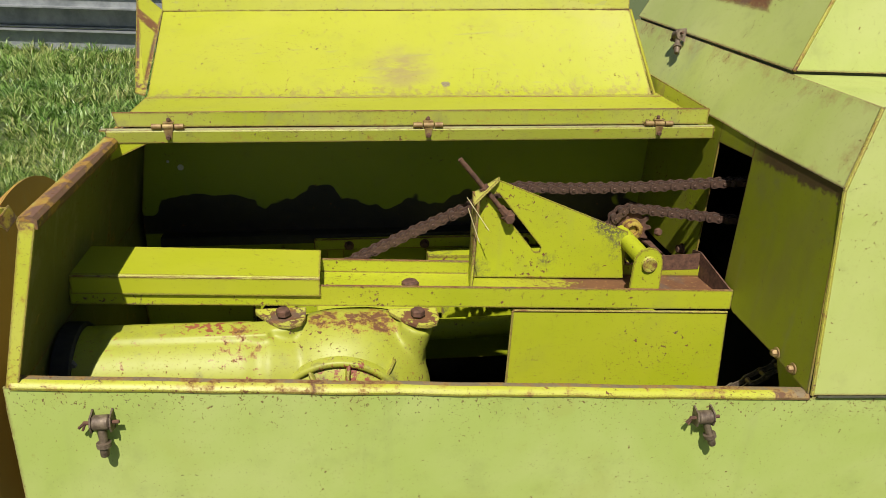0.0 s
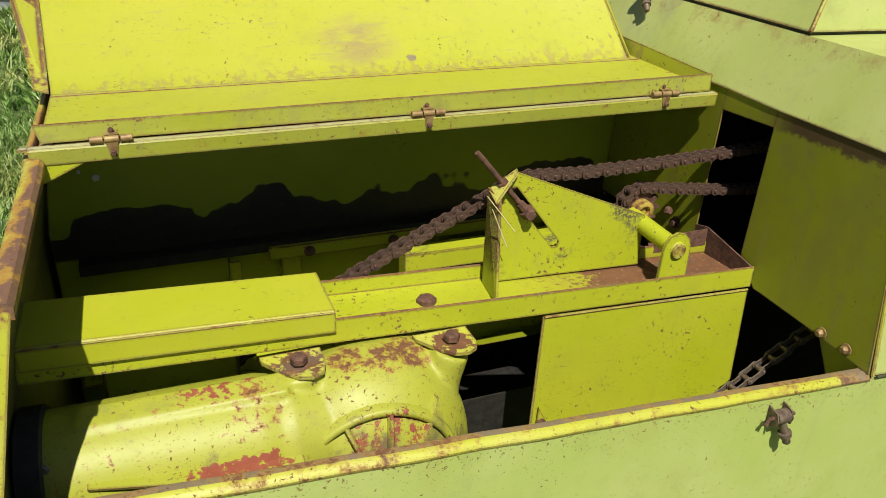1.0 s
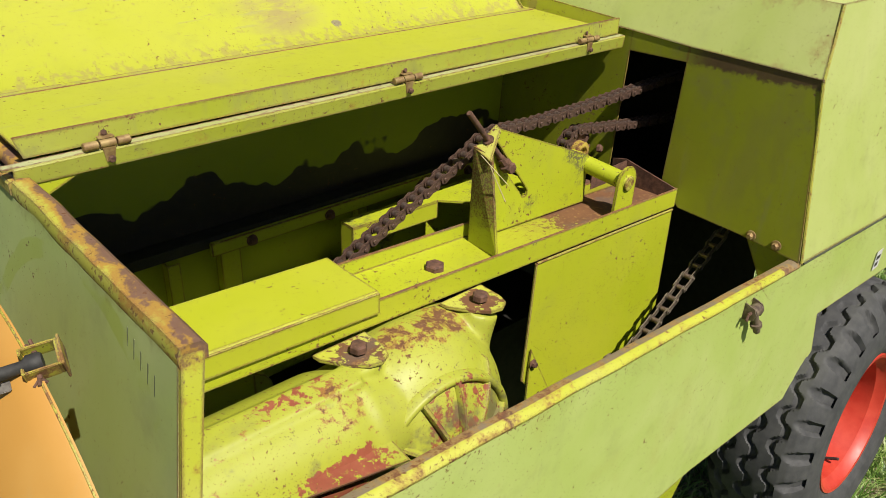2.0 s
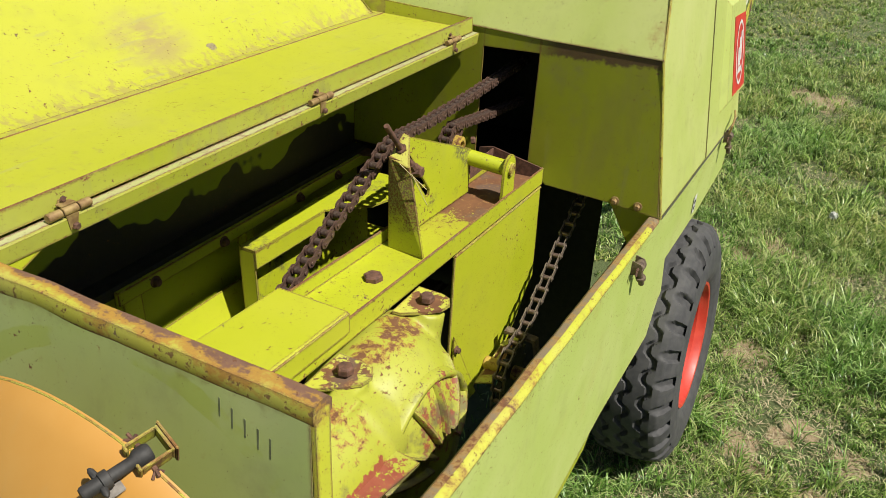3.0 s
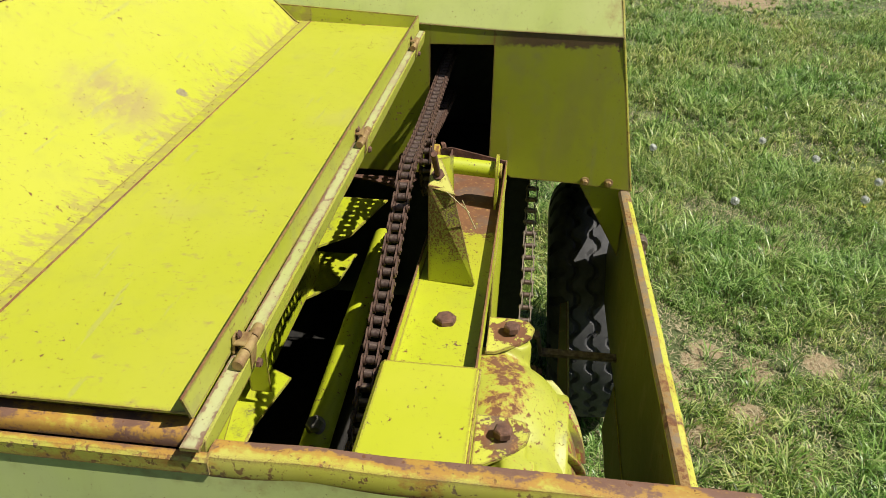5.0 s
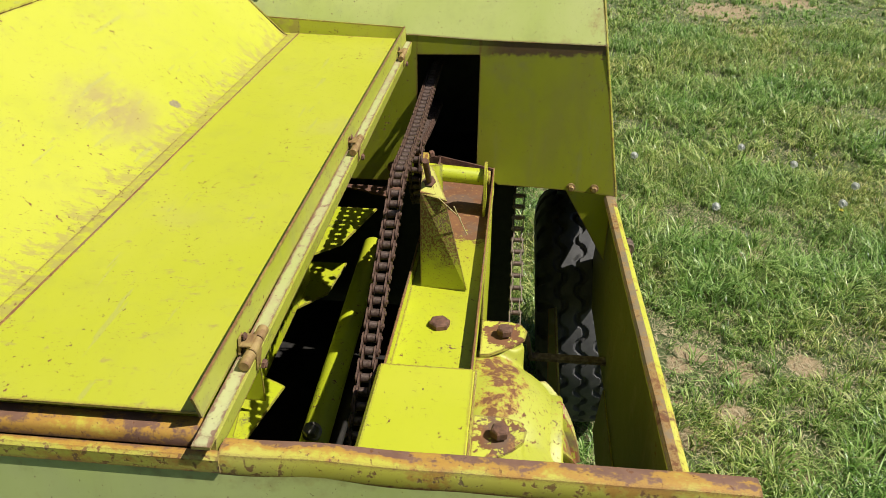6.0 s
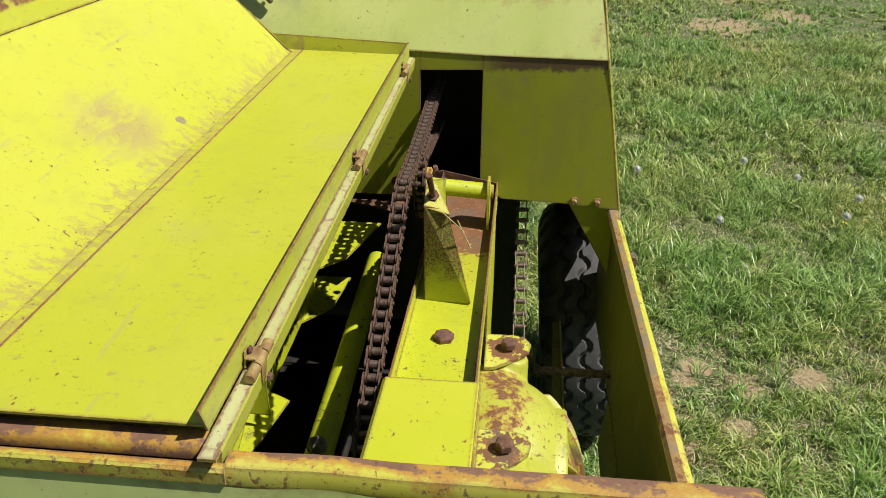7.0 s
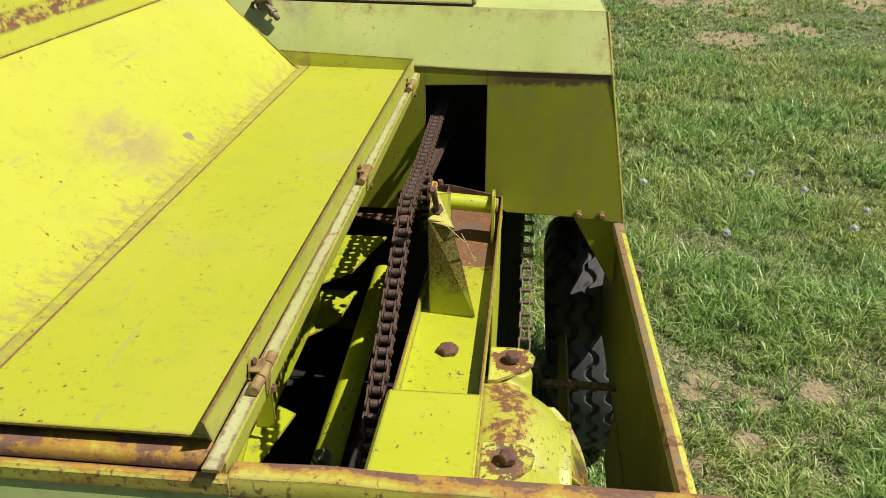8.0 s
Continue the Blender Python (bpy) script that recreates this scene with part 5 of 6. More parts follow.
def build_guard_latch():
    """A rubber latch clipped on a square yellow bracket at the rim of the guard."""
    l = thing("rubber_latch", LATCH_BODY, "black rubber pull latch on a square yellow bracket", "latch", "pull latches")
    a = (LATCH_TIP - LATCH_BODY).normalized()
    n = Vector((-0.25, -0.35, 0.9))
    n = (n - a * n.dot(a)).normalized()
    s = a.cross(n)
    m = Matrix((a, s, n)).transposed().to_4x4()
    m.translation = LATCH_BODY
    m = m @ Matrix.Scale(0.80, 4)
    reach = (LATCH_TIP - LATCH_BODY).length / 0.80

    def done(pname, bm, mat, label="", smooth=30):
        bmesh.ops.transform(bm, matrix=m, verts=bm.verts)
        return part(pname, bm, mat, l, label, smooth)

    bm = bmesh.new()
    lathe(bm, (-0.008, 0, 0), (1, 0, 0), [(0, 0.011), (0.004, 0.0135), (0.018, 0.0135), (0.024, 0.0085), (reach * 0.66, 0.0085), (reach * 0.66 + 0.001, 0.0125), (reach * 0.80, 0.0125), (reach * 0.80 + 0.001, 0.0098), (reach + 0.006, 0.0098), (reach + 0.009, 0.0075)], 20)
    stem = done("stem", bm, M_BLACKRUB, "black rubber stem with a thick collar", 40)
    for side in (-1, 1):
        bm = bmesh.new()
        lathe(bm, (reach * 0.72, side * 0.009, 0.002), (0.12, side, 0.25), [(0, 0.005), (0.010, 0.0042), (0.014, 0.0015)], 8)
        done("wing", bm, M_BLACKRUB, smooth=40)
    # square bracket of bent flat bar, with a raised back plate
    for x0, x1, y0, y1 in ((-0.030, -0.026, -0.021, 0.021), (0.014, 0.018, -0.021, -0.010), (0.014, 0.018, 0.010, 0.021), (-0.026, 0.014, -0.021, -0.017), (-0.026, 0.014, 0.017, 0.021)):
        bm = bmesh.new()
        box(bm, x0, x1, y0, y1, -0.012, 0.013, 0.001)
        done("bracket_bar", bm, M_EDGE, "chipped yellow bracket bar")
    bm = bmesh.new()
    box(bm, -0.034, -0.0305, -0.024, 0.024, -0.022, 0.016, 0.001)
    done("back_plate", bm, M_RUSTY)
    bm = bmesh.new()
    box(bm, reach * 0.45, reach * 0.72, -0.020, -0.004, -0.016, -0.013, 0.001)
    done("seat_plate", bm, M_STEEL, "bare steel seat plate")
    for side in (-1, 1):
        bm = bmesh.new()
        tube(bm, (0.0, side * 0.013, 0), (0.0, side * 0.027, 0.0), 0.0036, 8)
        tube(bm, (0.0, side * 0.025, 0), (0.009, side * 0.033, -0.004), 0.0026, 6)
        tube(bm, (0.0, side * 0.025, 0), (0.002, side * 0.036, 0.002), 0.0026, 6)
        tube(bm, (0.0, side * 0.025, 0), (-0.007, side * 0.031, -0.006), 0.0026, 6)
        done("cotter_pin", bm, M_RUST, smooth=40)


LATCH_BODY, LATCH_TIP = Vector((-0.6536, 1.5886, 1.4098)), Vector((-0.7162, 1.6059, 1.4015))
build_guard_latch()
for by, bz in ((1.530, 1.092), (1.467, 1.091)):
    bm = bmesh.new()
    hexbolt(bm, (bulk_x(by, bz) - 0.001, by, bz), (-1, 0, 0), 0.008, 0.009, 0.0125)
    part("bolt", bm, M_BRASS, housing, "tarnished bolt with washer", smooth=30)
bm = bmesh.new()
prism(bm, [(0.874, 1.545, 1.082), (0.874, 1.416, 1.072), (0.872, 1.416, 0.86)], (0.004, 0, 0))
part("corner_stay", bm, M_BULK, housing)
bm = bmesh.new()
hexbolt(bm, (0.862, 2.02, 1.13), (-1, 0, 0), 0.012, 0.012, 0.016)
part("bolt", bm, M_RUST, housing, smooth=30)


# ---- mechanism inside the compartment ----
crank = thing("crank_drive", (0.05, 2.08, 0.7), "greasy lime-green crank arm and connecting rod below the beam", "crank")


def build_crank():
    bm = bmesh.new()
    a, b = Vector((-0.30, 1.965, 0.76)), Vector((-0.24, 1.965, 0.900))
    t = (b - a).normalized()
    n = Vector((-t.z, 0, t.x))
    pts = []
    for c, s in ((b, 1), (a, -1)):
        for k in range(9):
            ang = -math.pi / 2 + math.pi * k / 8
            pts.append(c + (t * math.cos(ang) * s + n * math.sin(ang) * s) * (0.062 if s > 0 else 0.075))
    prism(bm, pts, (0, 0.045, 0))
    arm = part("crank_arm", bm, M_CAST, crank, "cast crank arm", smooth=35)
    bm = bmesh.new()
    tube(bm, (-0.30, 1.86, 0.76), (-0.30, 1.97, 0.76), 0.035, 20)
    part("shaft", bm, M_DARK, arm, smooth=40)
    bm = bmesh.new()
    tube(bm, (-0.24, 2.010, 0.900), (-0.24, 2.10, 0.900), 0.046, 24)
    part("rod_eye", bm, M_IN, crank, smooth=40)
    bm = bmesh.new()
    tube(bm, (-0.20, 2.050, 0.900), (0.84, 2.080, 0.890), 0.029, 20)
    part("connecting_rod", bm, M_IN, crank, "lime-green tubular connecting rod", smooth=40)
    bm = bmesh.new()
    lathe(bm, (0.035, 2.056, 0.915), (-0.5, 0, 0.85), [(0, 0.013), (0.018, 0.013), (0.020, 0.011)], 14)
    hexbolt(bm, (0.025, 2.056, 0.932), (-0.5, 0, 0.85), 0.016, 0.020, 0.02)
    part("grease_nut", bm, M_STEEL, crank, smooth=30)


build_crank()

chamber = thing("bale_chamber", (0.2, 2.3, 0.6), "lime-green chamber rails and stiffeners behind the chain", "chamber frame")


def build_chamber():
    # far shelf with an arched front
    bm = bmesh.new()
    arch = [(0.790 + 0.055 * math.sin(math.pi * k / 12), 2.34 - 0.32 * k / 12) for k in range(13)]
    prism(bm, [(0.862, 2.366, 1.066), (0.770, 2.366, 1.066)] + [(x, y, 1.066) for x, y in arch] + [(0.862, 1.985, 1.066)], (0, 0, 0.005))
    part("shelf_plate", bm, M_RUST, chamber, "brown rusted shelf with an arched front")
    # long lower plate with an upturned inner edge
    bm = bmesh.new()
    prism(bm, [(-0.58, 2.245, 0.80), (0.12, 2.235, 0.80), (0.30, 2.20, 0.80), (0.35, 2.30, 0.80), (0.35, 2.366, 0.80), (-0.58, 2.366, 0.80)], (0, 0, 0.005))
    prism(bm, [(0.56, 2.31, 0.80), (0.70, 2.19, 0.80), (0.87, 2.17, 0.80), (0.87, 2.366, 0.80), (0.54, 2.366, 0.80)], (0, 0, 0.005))
    low = part("slide_plate", bm, M_MUD, chamber, "lime-green plate dusted with chaff")
    bm = bmesh.new()
    prism(bm, [(-0.12, 2.318, 0.8055), (0.36, 2.318, 0.8055), (0.36, 2.345, 0.885), (-0.12, 2.345, 0.885)], (0, 0.004, 0))
    part("upturned_edge", bm, M_IN, low)
    bm = bmesh.new()
    tube(bm, (-0.58, 2.245, 0.803), (0.12, 2.235, 0.803), 0.004, 6)
    part("plate_edge", bm, M_EDGE, low)
    # stiffeners on the back sheet, seen past the chain
    for x, w in ((-0.20, 0.03), (-0.06, 0.05), (0.33, 0.03)):
        bm = bmesh.new()
        box(bm, x - w / 2, x + w / 2, 2.338, 2.342, 0.806, 1.030)
        box(bm, x - w / 2, x - w / 2 + 0.004, 2.342, 2.367, 0.806, 1.030)
        part("upright", bm, M_IN, chamber)
    bm = bmesh.new()
    box(bm, -0.12, 0.86, 2.305, 2.319, 1.036, 1.070, 0.002)
    part("waist_rail", bm, M_IN, chamber)
    for x in (-0.02, 0.20, 0.50, 0.68):
        bm = bmesh.new()
        hexbolt(bm, (x, 2.3045, 1.050), (0, -1, 0), 0.010, 0.010, 0.014)
        part("bolt", bm, M_RUST, chamber, smooth=30)
    for y0, y1, z, mat, lab in ((2.190, 2.232, 0.74, M_RUST, "brown rusty slide rail"), (2.08, 2.10, 0.60, M_DARK, "")):
        bm = bmesh.new()
        box(bm, -0.58, 0.95 if mat is M_DARK else 0.12, y0, y1, z, z + 0.018, 0.002)
        part("slide_rail", bm, mat, chamber, lab)
    # added black sheets, here and at the sill, give the chamber's shade as colour
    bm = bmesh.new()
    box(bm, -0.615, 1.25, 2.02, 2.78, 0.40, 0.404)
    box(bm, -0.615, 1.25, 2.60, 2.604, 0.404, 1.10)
    part("chamber_dark", bm, M_DARK, chamber, "black sheets standing in for the dark of the chamber")
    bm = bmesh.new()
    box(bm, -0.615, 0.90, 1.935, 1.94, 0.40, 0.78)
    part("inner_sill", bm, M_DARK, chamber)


build_chamber()

plunger = thing("plunger", (0.45, 2.2, 0.85), "lime-green sliding plunger box with a folded top plate", "plunger")


def build_plunger():
    x0, z = 0.20, 1.046
    bm = bmesh.new()
    prism(bm, [(x0, 2.258, z), (x0, 2.206, z), (x0 + 0.27, 2.198, z), (x0 + 0.36, 2.105, z), (x0 + 0.56, 2.050, z), (x0 + 0.56, 2.258, z)], (0, 0, 0.005))
    part("top_plate", bm, M_MUD, plunger, "sunlit folded top plate")
    bm = bmesh.new()
    prism(bm, [(x0, 2.206, z), (x0 + 0.27, 2.198, z), (x0 + 0.27, 2.198, z - 0.045), (x0, 2.206, z - 0.045)], (0, 0.004, 0))
    part("front_lip", bm, M_IN, plunger)
    bm = bmesh.new()
    box(bm, x0, x0 + 0.004, 2.212, 2.258, 0.845, z - 0.001)
    box(bm, x0 + 0.004, x0 + 0.05, 2.254, 2.258, 0.845, z - 0.001)
    part("end_angle", bm, M_IN, plunger)
    bm = bmesh.new()
    prism(bm, [(x0 + 0.10, 2.214, z - 0.002), (x0 + 0.10, 2.254, z - 0.002), (x0 + 0.10, 2.254, z - 0.10)], (0.004, 0, 0))
    part("gusset", bm, M_IN, plunger)
    bm = bmesh.new()
    box(bm, x0 + 0.05, x0 + 0.56, 2.254, 2.258, 0.806, z - 0.001)
    part("side_plate", bm, M_MUD, plunger, "side plate dusted with chaff")


build_plunger()

brace = thing("panel_brace", (0.45, 1.55, 0.42), "green folded rail and bent stay bar inside the side panel", "brace")


def build_brace():
    bm = bmesh.new()
    prism(bm, [(-0.45, 1.537, 0.50), (-0.45, 1.537, 0.60), (1.02, 1.524, 0.592), (1.02, 1.524, 0.47), (0.30, 1.530, 0.42), (-0.30, 1.537, 0.42)], (0, 0.005, 0))
    part("upright_sheet", bm, M_OUT, brace)
    # folded-in upper edge of the sheet
    bm = bmesh.new()
    prism(bm, [(-0.45, 1.543, 0.600), (1.015, 1.530, 0.592), (1.005, 1.552, 0.592), (-0.45, 1.590, 0.600)], (0, 0, -0.004))
    part("folded_edge", bm, M_DIRTY_SHADED, brace, "dull dark folded upper edge")
    # flat stay bar with a double bend
    bm = bmesh.new()
    side = [(1.4125, 0.697), (1.611, 0.697), (1.621, 0.752), (1.712, 0.756)]
    low = [(y, z - 0.009) for y, z in ((1.712, 0.756), (1.628, 0.752), (1.618, 0.697), (1.4125, 0.697))]
    prism(bm, [(0.608, y, z) for y, z in side + low], (0.026, 0, 0))
    part("stay_bar", bm, M_LATCH, brace, "tarnished bent stay bar", smooth=None)


build_brace()

# faint marks chalked on the end wall, as plain strokes
bm_mat = plain("worn_chalk_mark", (0.10, 0.11, 0.05), (0.20, 0.23, 0.10), 90, 0.7)
for k, (my, mz, h) in enumerate(((1.574, 1.424, 0.022), (1.556, 1.418, 0.024), (1.538, 1.412, 0.022), (1.520, 1.407, 0.024), (1.503, 1.402, 0.024))):
    bm = bmesh.new()
    def on_wall(y, z):
        return (-0.5580 - 0.062 * (1.445 - z) / 0.315 - 0.0004, y, z)
    prism(bm, [on_wall(my, mz), on_wall(my - 0.0025, mz - 0.001), on_wall(my - 0.004, mz - h), on_wall(my - 0.0022, mz - h)], (0.0008, 0, 0))
    part("mark_bar", bm, bm_mat, body, "faint dark mark")

# ---- bars of the bale chute behind the housing ----
POLE_A, POLE_B = Vector((3.33, 1.70, 0.70)), Vector((4.10, 1.70, 1.353))
BAR_A, BAR_B = Vector((3.62, 1.70, 0.39)), Vector((4.65, 1.70, 1.393))


def build_chute_bars():
    pole = thing("guide_pole", (2.08, 1.75, 0.9), "black and pale striped round pole behind the housing", "pole")
    bm = bmesh.new()
    tube(bm, POLE_A, POLE_B, 0.030, 16)
    ob = part("shaft", bm, [M_BLACKRUB, M_WHITE], pole, smooth=40)
    by_side(ob, (0, -1, 0))
    bm = bmesh.new()
    tube(bm, (2.066, 1.75, 0.90), POLE_A + Vector((0.01, 0, 0.01)), 0.025, 12)
    part("strut", bm, M_EDGE, pole, smooth=40)
    bar = thing("lift_bar", (2.08, 1.75, 0.82), "yellow-green flat bar with rusty bands behind the housing", "bar")
    d = (BAR_B - BAR_A).normalized()
    n = Vector((-d.z, 0, d.x)) * 0.042
    bm = bmesh.new()
    prism(bm, [BAR_A - n, BAR_A + n, BAR_B + n, BAR_B - n], (0, 0.012, 0))
    part("shaft", bm, M_EDGE, bar)
    for s in (0.52, 0.62):
        c = BAR_A.lerp(BAR_B, s)
        bm = bmesh.new()
        prism(bm, [c - n * 1.02 - d * 0.02, c + n * 1.02 - d * 0.02, c + n * 1.02 + d * 0.02, c - n * 1.02 + d * 0.02], (0, -0.002, 0))
        part("band", bm, M_RUST, bar, "rusty band")
    bm = bmesh.new()
    tube(bm, (2.066, 1.75, 0.82), BAR_A + d * 0.02 + Vector((0, 0.006, 0)), 0.022, 12)
    part("strut", bm, M_EDGE, bar, smooth=40)


build_chute_bars()

# ---- stacked steel beams at the far edge of the meadow ----
for k, (z0, shift) in enumerate(((GROUND + 0.03, 0.0), (GROUND + 0.37, 0.25), (GROUND + 0.71, -0.1))):
    t = thing("steel_beam", (-5, 14.1 + shift, z0), "grey galvanised steel beam stacked on grass", "steel beam", "stack of steel beams")
    d = Vector((1, -0.17, 0)).normalized()
    side = Vector((-d.y, d.x, 0))
    base = Vector((-9.5, 14.85 + shift, z0))
    bm = bmesh.new()
    prof = [(-0.15, 0), (0.15, 0), (0.15, 0.022), (0.012, 0.03), (0.012, 0.30), (0.15, 0.308), (0.15, 0.33), (-0.15, 0.33), (-0.15, 0.308), (-0.012, 0.30), (-0.012, 0.03), (-0.15, 0.022)]
    prism(bm, [base + side * a + Vector((0, 0, b)) for a, b in prof], d * 10.5)
    part("profile", bm, M_GALV, t)


# ---- grass ----
def fbm(x, y, s):
    return sum(noise.noise((x * s * f, y * s * f, 9.1 * f)) / f for f in (1, 2, 4))


def build_grass():
    rng = np.random.default_rng(5)
    spots = []

    def sow(x0, x1, y0, y1, per, l0, l1, w, keep, bend, clump=1):
        """Blades of length l0 to l1 in clumps; bend is how far they arch over, in radians."""
        for _ in range(int((x1 - x0) * (y1 - y0) * per / clump)):
            cx, cy = rng.uniform(x0, x1), rng.uniform(y0, y1)
            f = fbm(cx, cy, 1.5) + 0.4 * noise.noise((cx * 7, cy * 7, 2))
            f -= 0.55 * math.exp(-((cx - 1.25) ** 2 + (cy - 0.8) ** 2) / 0.30)
            b = bareness(cx, cy)
            if keep > -2 and (f < keep and rng.random() > 0.06 or rng.random() < b * (0.72 if cx > 7.0 else 0.88)):
                continue
            lush = min(1.0, max(0.2, 0.5 + f * 0.8))
            turn = rng.uniform(0, 2 * math.pi)
            for _ in range(clump):
                x, y = cx + rng.normal(0, 0.012) * (clump > 1), cy + rng.normal(0, 0.012) * (clump > 1)
                length = l0 + (l1 - l0) * lush * rng.random() ** 1.3
                spots.append((x, y, length, w * rng.uniform(0.6, 1.3), turn + rng.normal(0, 0.9 if clump > 1 else 3.0), bend * rng.uniform(0.5, 1.3)))

    # short turf, arching blades in tufts, long pale stalks, flat dry litter
    for x0, x1, y0, y1, d, w in ((0.6, 3.7, -0.6, 1.75, 1.0, 1.0), (3.7, 7.5, -2.0, 3.4, 0.46, 1.45), (7.5, 15.0, -4.6, 5.8, 0.15, 2.2)):
        far = 0.62 if x0 > 7 else 1.0
        sow(x0, x1, y0, y1, 4400 * d, 0.03, 0.09 * far, 0.0020 * w, -0.8, 1.2)
        sow(x0, x1, y0, y1, 5200 * d, 0.08 * far, 0.21 * far, 0.0022 * w, -0.48, 1.7, 8)
        sow(x0, x1, y0, y1, 2600 * d, 0.14 * far, 0.31 * far, 0.0026 * w, -0.05, 2.2, 11)
        sow(x0, x1, y0, y1, 4600 * d, 0.02, 0.10, 0.0017 * w, -3.0, 9.0)
    sow(2.0, 3.7, 1.75, 2.9, 5000, 0.04, 0.16, 0.003, -0.5, 1.5, 6)
    sow(-0.5, 2.2, 1.75, 2.9, 900, 0.04, 0.12, 0.003, -0.5, 1.3)
    sow(-4.5, -0.3, 3.2, 8.0, 2600, 0.08, 0.32, 0.004, -0.9, 1.2, 6)
    sow(-8.5, -1.0, 8.0, 14.2, 800, 0.12, 0.42, 0.008, -0.9, 1.2, 6)
    # the rest of the meadow, coarser
    for x0, x1, y0, y1 in ((-9.0, 0.2, -8.0, 3.2), (0.2, 3.7, -8.0, -0.6), (0.2, 0.6, -0.6, 1.4), (3.7, 7.5, -8.0, -2.0), (7.5, 15.0, -8.0, -4.6), (2.2, 15.0, 5.8, 14.2), (2.2, 7.5, 3.4, 5.8), (-0.3, 2.2, 2.95, 14.2), (-9.0, -4.5, 3.2, 8.0)):
        sow(x0, x1, y0, y1, 480, 0.05, 0.17, 0.0085, -0.8, 1.4, 4)
    s = np.array(spots)
    n = len(s)
    flat = s[:, 5] > 4.0
    a = s[:, 4]
    rise = np.where(flat, rng.uniform(-0.02, 0.14, n), rng.uniform(1.0, 1.5, n))
    bend = np.where(flat, rng.uniform(-0.1, 0.2, n), s[:, 5])
    twist = a + np.pi / 2 + rng.normal(0, 0.45, n)
    z = np.array([ground_height(x, y) for x, y in s[:, :2]]) - np.where(flat, -0.004, 0.004)
    wx, wy = np.cos(twist) * s[:, 3], np.sin(twist) * s[:, 3]
    px, py, pz = s[:, 0].copy(), s[:, 1].copy(), z.copy()
    co = np.zeros((n, 7, 3))
    step = s[:, 2] / 3
    for k, taper in enumerate((0.85, 1.0, 0.72)):
        co[:, 2 * k] = np.c_[px - wx * taper, py - wy * taper, pz]
        co[:, 2 * k + 1] = np.c_[px + wx * taper, py + wy * taper, pz]
        e = rise - bend * (k / 2.0) ** 1.2
        px, py, pz = px + np.cos(a) * np.cos(e) * step, py + np.sin(a) * np.cos(e) * step, pz + np.sin(e) * step
        pz = np.maximum(pz, z + 0.006)
    co[:, 6] = np.c_[px, py, pz]
    base = np.arange(n) * 7
    idx = np.concatenate([np.c_[base + 2 * k, base + 2 * k + 1, base + 2 * k + 3, base + 2 * k + 2] for k in range(2)] + [np.c_[base + 4, base + 5, base + 6]], 1)
    me = bpy.data.meshes.new("grass")
    me.vertices.add(n * 7)
    me.vertices.foreach_set("co", co.ravel())
    me.loops.add(n * 11)
    me.loops.foreach_set("vertex_index", idx.ravel().astype(np.int32))
    me.polygons.add(n * 3)
    starts = (np.arange(n)[:, None] * 11 + np.array([0, 4, 8])).ravel().astype(np.int32)
    me.polygons.foreach_set("loop_start", starts)
    me.polygons.foreach_set("material_index", np.repeat(flat.astype(np.int32), 3))
    me.update(calc_edges=True)
    m = Mat("grass_blades")
    geo = m.t.nodes.new("ShaderNodeNewGeometry").outputs["Random Per Island"]
    ramp = m.t.nodes.new("ShaderNodeValToRGB")
    e = ramp.color_ramp.elements
    e[0].position, e[0].color = 0.0, (0.06, 0.12, 0.022, 1)
    e[1].position, e[1].color = 1.0, (0.64, 0.60, 0.32, 1)
    for pos, c in ((0.30, (0.20, 0.36, 0.065, 1)), (0.60, (0.44, 0.62, 0.18, 1)), (0.88, (0.76, 0.86, 0.42, 1))):
        el = e.new(pos)
        el.color = c
    m.link(geo, ramp.inputs[0])
    tint = m.mix(m.ramp(m.noise(0.9, 4), 0.35, 0.7), (0.74, 0.90, 0.64), (1.12, 0.98, 0.78))
    mul = m.t.nodes.new("ShaderNodeMix")
    mul.data_type, mul.blend_type = "RGBA", "MULTIPLY"
    mul.inputs["Factor"].default_value = 1.0
    m.link(ramp.outputs[0], mul.inputs["A"])
    m.link(tint, mul.inputs["B"])
    mat = m.done(mul.outputs["Result"], 0.36)
    thin = m.t.nodes.new("ShaderNodeBsdfTranslucent")
    m.link(m.dull(mul.outputs["Result"]), thin.inputs["Color"])
    both = m.t.nodes.new("ShaderNodeMixShader")
    both.inputs[0].default_value = 0.38
    m.link(m.bsdf.outputs[0], both.inputs[1])
    m.link(thin.outputs[0], both.inputs[2])
    m.link(both.outputs[0], m.t.nodes["Material Output"].inputs["Surface"])
    me.materials.append(mat)
    m = Mat("dry_litter")
    geo = m.t.nodes.new("ShaderNodeNewGeometry").outputs["Random Per Island"]
    me.materials.append(m.done(m.mix(geo, (0.26, 0.24, 0.10), (0.64, 0.53, 0.33)), 0.6))
    tagged(new("grass", me), "short trodden meadow grass with dry blades", "grass", kind="stuff")


build_grass()


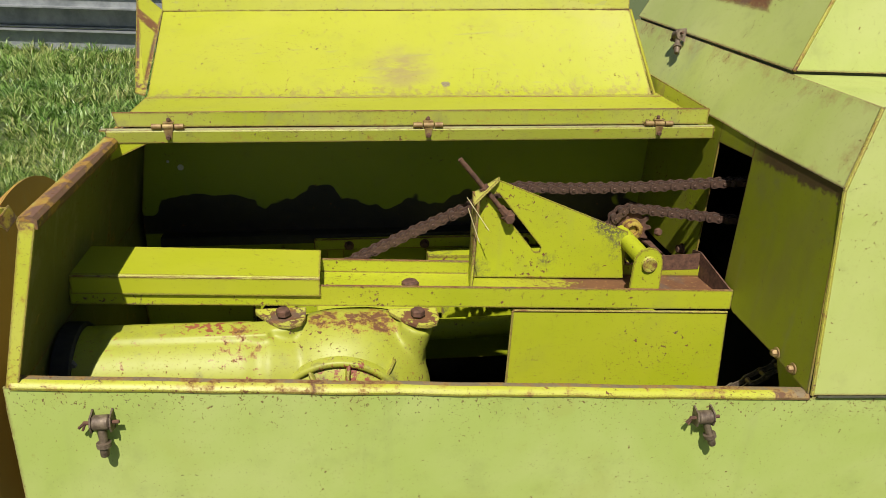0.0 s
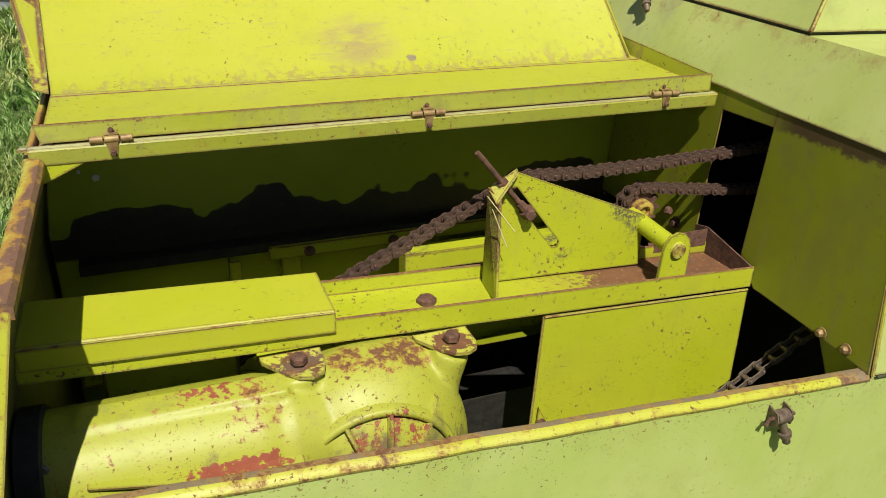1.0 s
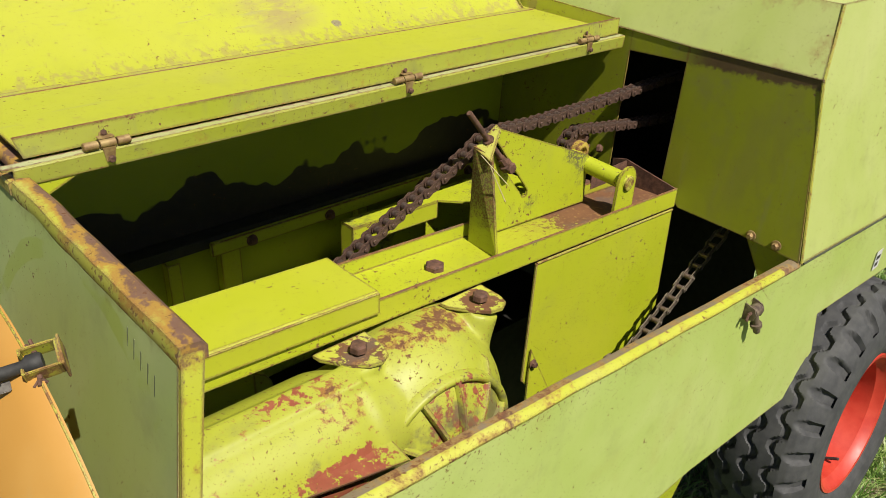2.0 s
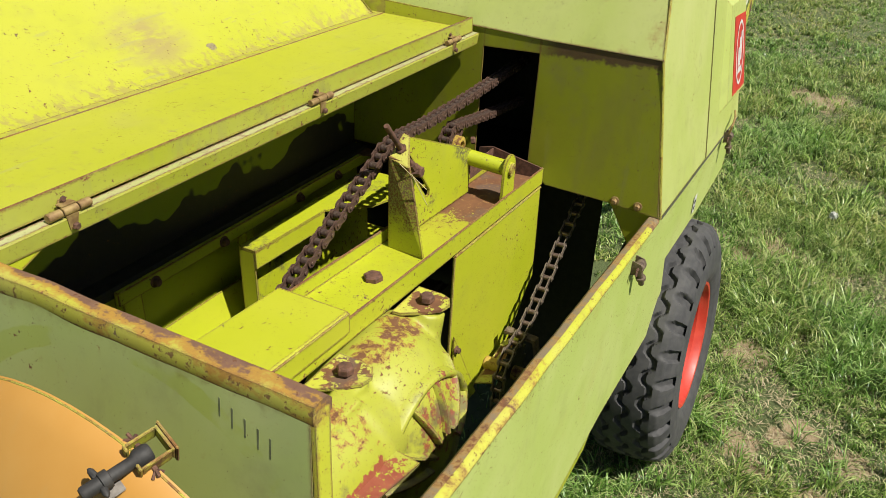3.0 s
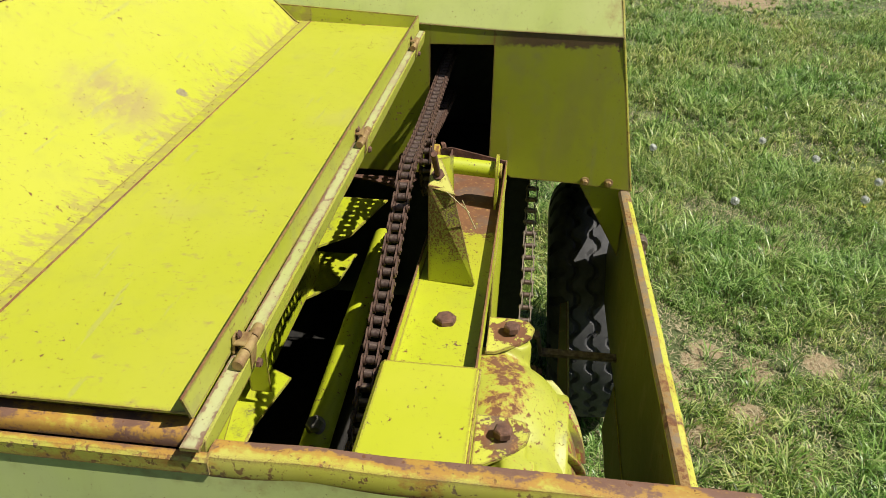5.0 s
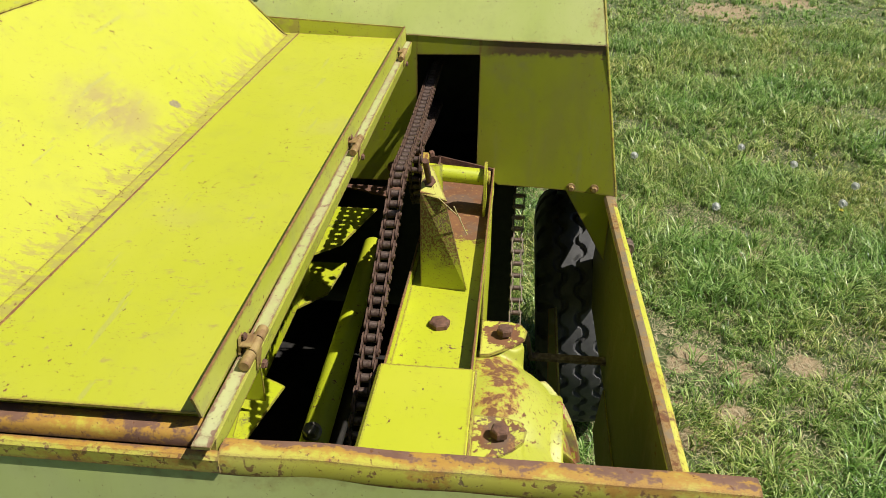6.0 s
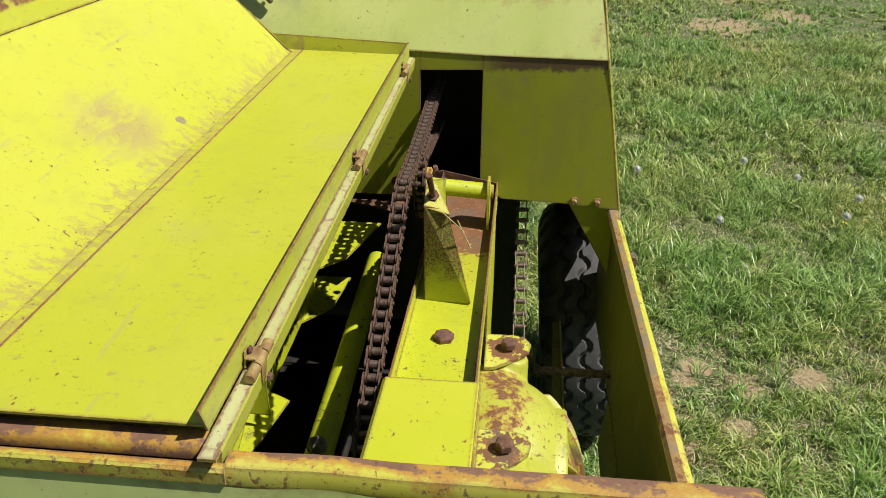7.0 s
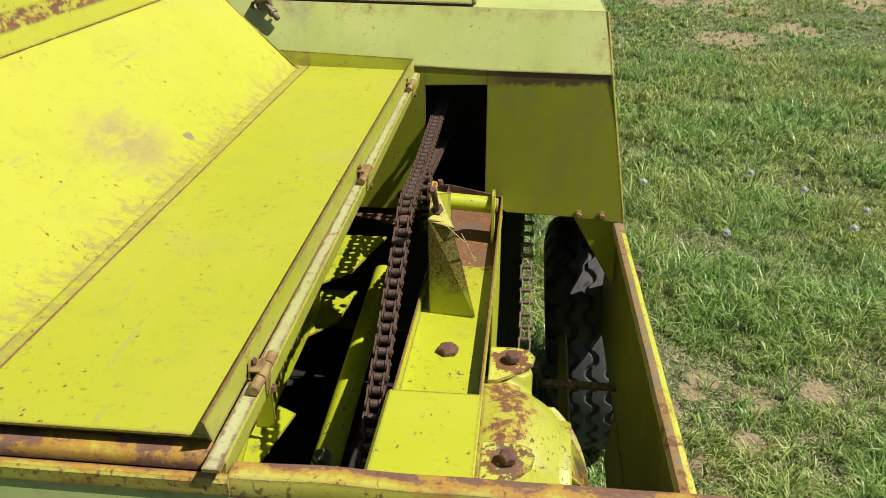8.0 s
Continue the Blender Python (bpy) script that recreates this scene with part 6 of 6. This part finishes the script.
# ---- seed heads in the grass ----
def build_dandelions():
    fluff = plain("seed_fluff", (0.66, 0.67, 0.62), (0.80, 0.80, 0.76), 120, 0.9)
    stalk = plain("flower_stalk", (0.14, 0.20, 0.05), (0.22, 0.26, 0.08), 60, 0.7)
    first = None
    for x, y, r in ((3.59, 0.92, 0.016), (3.57, -0.06, 0.020), (3.26, -0.32, 0.022), (3.80, 0.21, 0.014), (3.02, -0.17, 0.018), (4.2, -0.9, 0.02), (2.9, 0.55, 0.012)):
        z = ground_height(x, y)
        if first is None:
            first = thing("dandelion", (0, 0, 0), "grey-white dandelion seed head on a thin stalk", "dandelion", "dandelions in the grass")
            rnd = random.Random(3)
            bm = bmesh.new()
            bmesh.ops.create_icosphere(bm, subdivisions=2, radius=0.013, matrix=Matrix.Translation((0, 0, 0.14)))
            for k in range(90):
                u, th = rnd.uniform(-1, 1), rnd.uniform(0, 2 * math.pi)
                d = Vector((math.sqrt(1 - u * u) * math.cos(th), math.sqrt(1 - u * u) * math.sin(th), u))
                p = Vector((0, 0, 0.14)) + d * 0.014
                q = Vector((0, 0, 0.14)) + d * 0.024
                s = d.orthogonal().normalized() * 0.003
                t = d.cross(s).normalized() * 0.003
                v = [bm.verts.new(w) for w in (p, q + s, q + t, q - s, q - t)]
                for i in range(4):
                    bm.faces.new((v[0], v[1 + i], v[1 + (i + 1) % 4]))
                bm.faces.new(v[1:])
            part("seed_head", bm, fluff, first)
            bm = bmesh.new()
            tube(bm, (0, 0, 0), (0.002, 0.001, 0.14), 0.0018, 6)
            part("stalk", bm, stalk, first)
            first.location = (x, y, z)
        else:
            copy_thing(first, Matrix.Translation((x, y, z)))
    # one still in flower
    x, y = 3.08, -0.197
    z = ground_height(x, y)
    flower = thing("dandelion_flower", (x, y, z), "small yellow dandelion flower in the grass", "dandelion")
    yellow = plain("yellow_petals", (0.78, 0.58, 0.02), (0.85, 0.70, 0.05), 150, 0.6)
    bm = bmesh.new()
    for k in range(26):
        a = 2.4 * k
        r = 0.006 + 0.014 * (k / 26)
        d, u = Vector((math.cos(a), math.sin(a), 0)), Vector((-math.sin(a), math.cos(a), 0)) * 0.0022
        c = Vector((x, y, z + 0.070))
        v = [bm.verts.new(q) for q in (c - u, c + u, c + d * r + u + Vector((0, 0, 0.007)), c + d * r - u + Vector((0, 0, 0.007)))]
        bm.faces.new(v)
    part("petals", bm, yellow, flower)
    bm = bmesh.new()
    tube(bm, (x, y, z), (x, y, z + 0.070), 0.0018, 6)
    part("stalk", bm, stalk, flower)


build_dandelions()
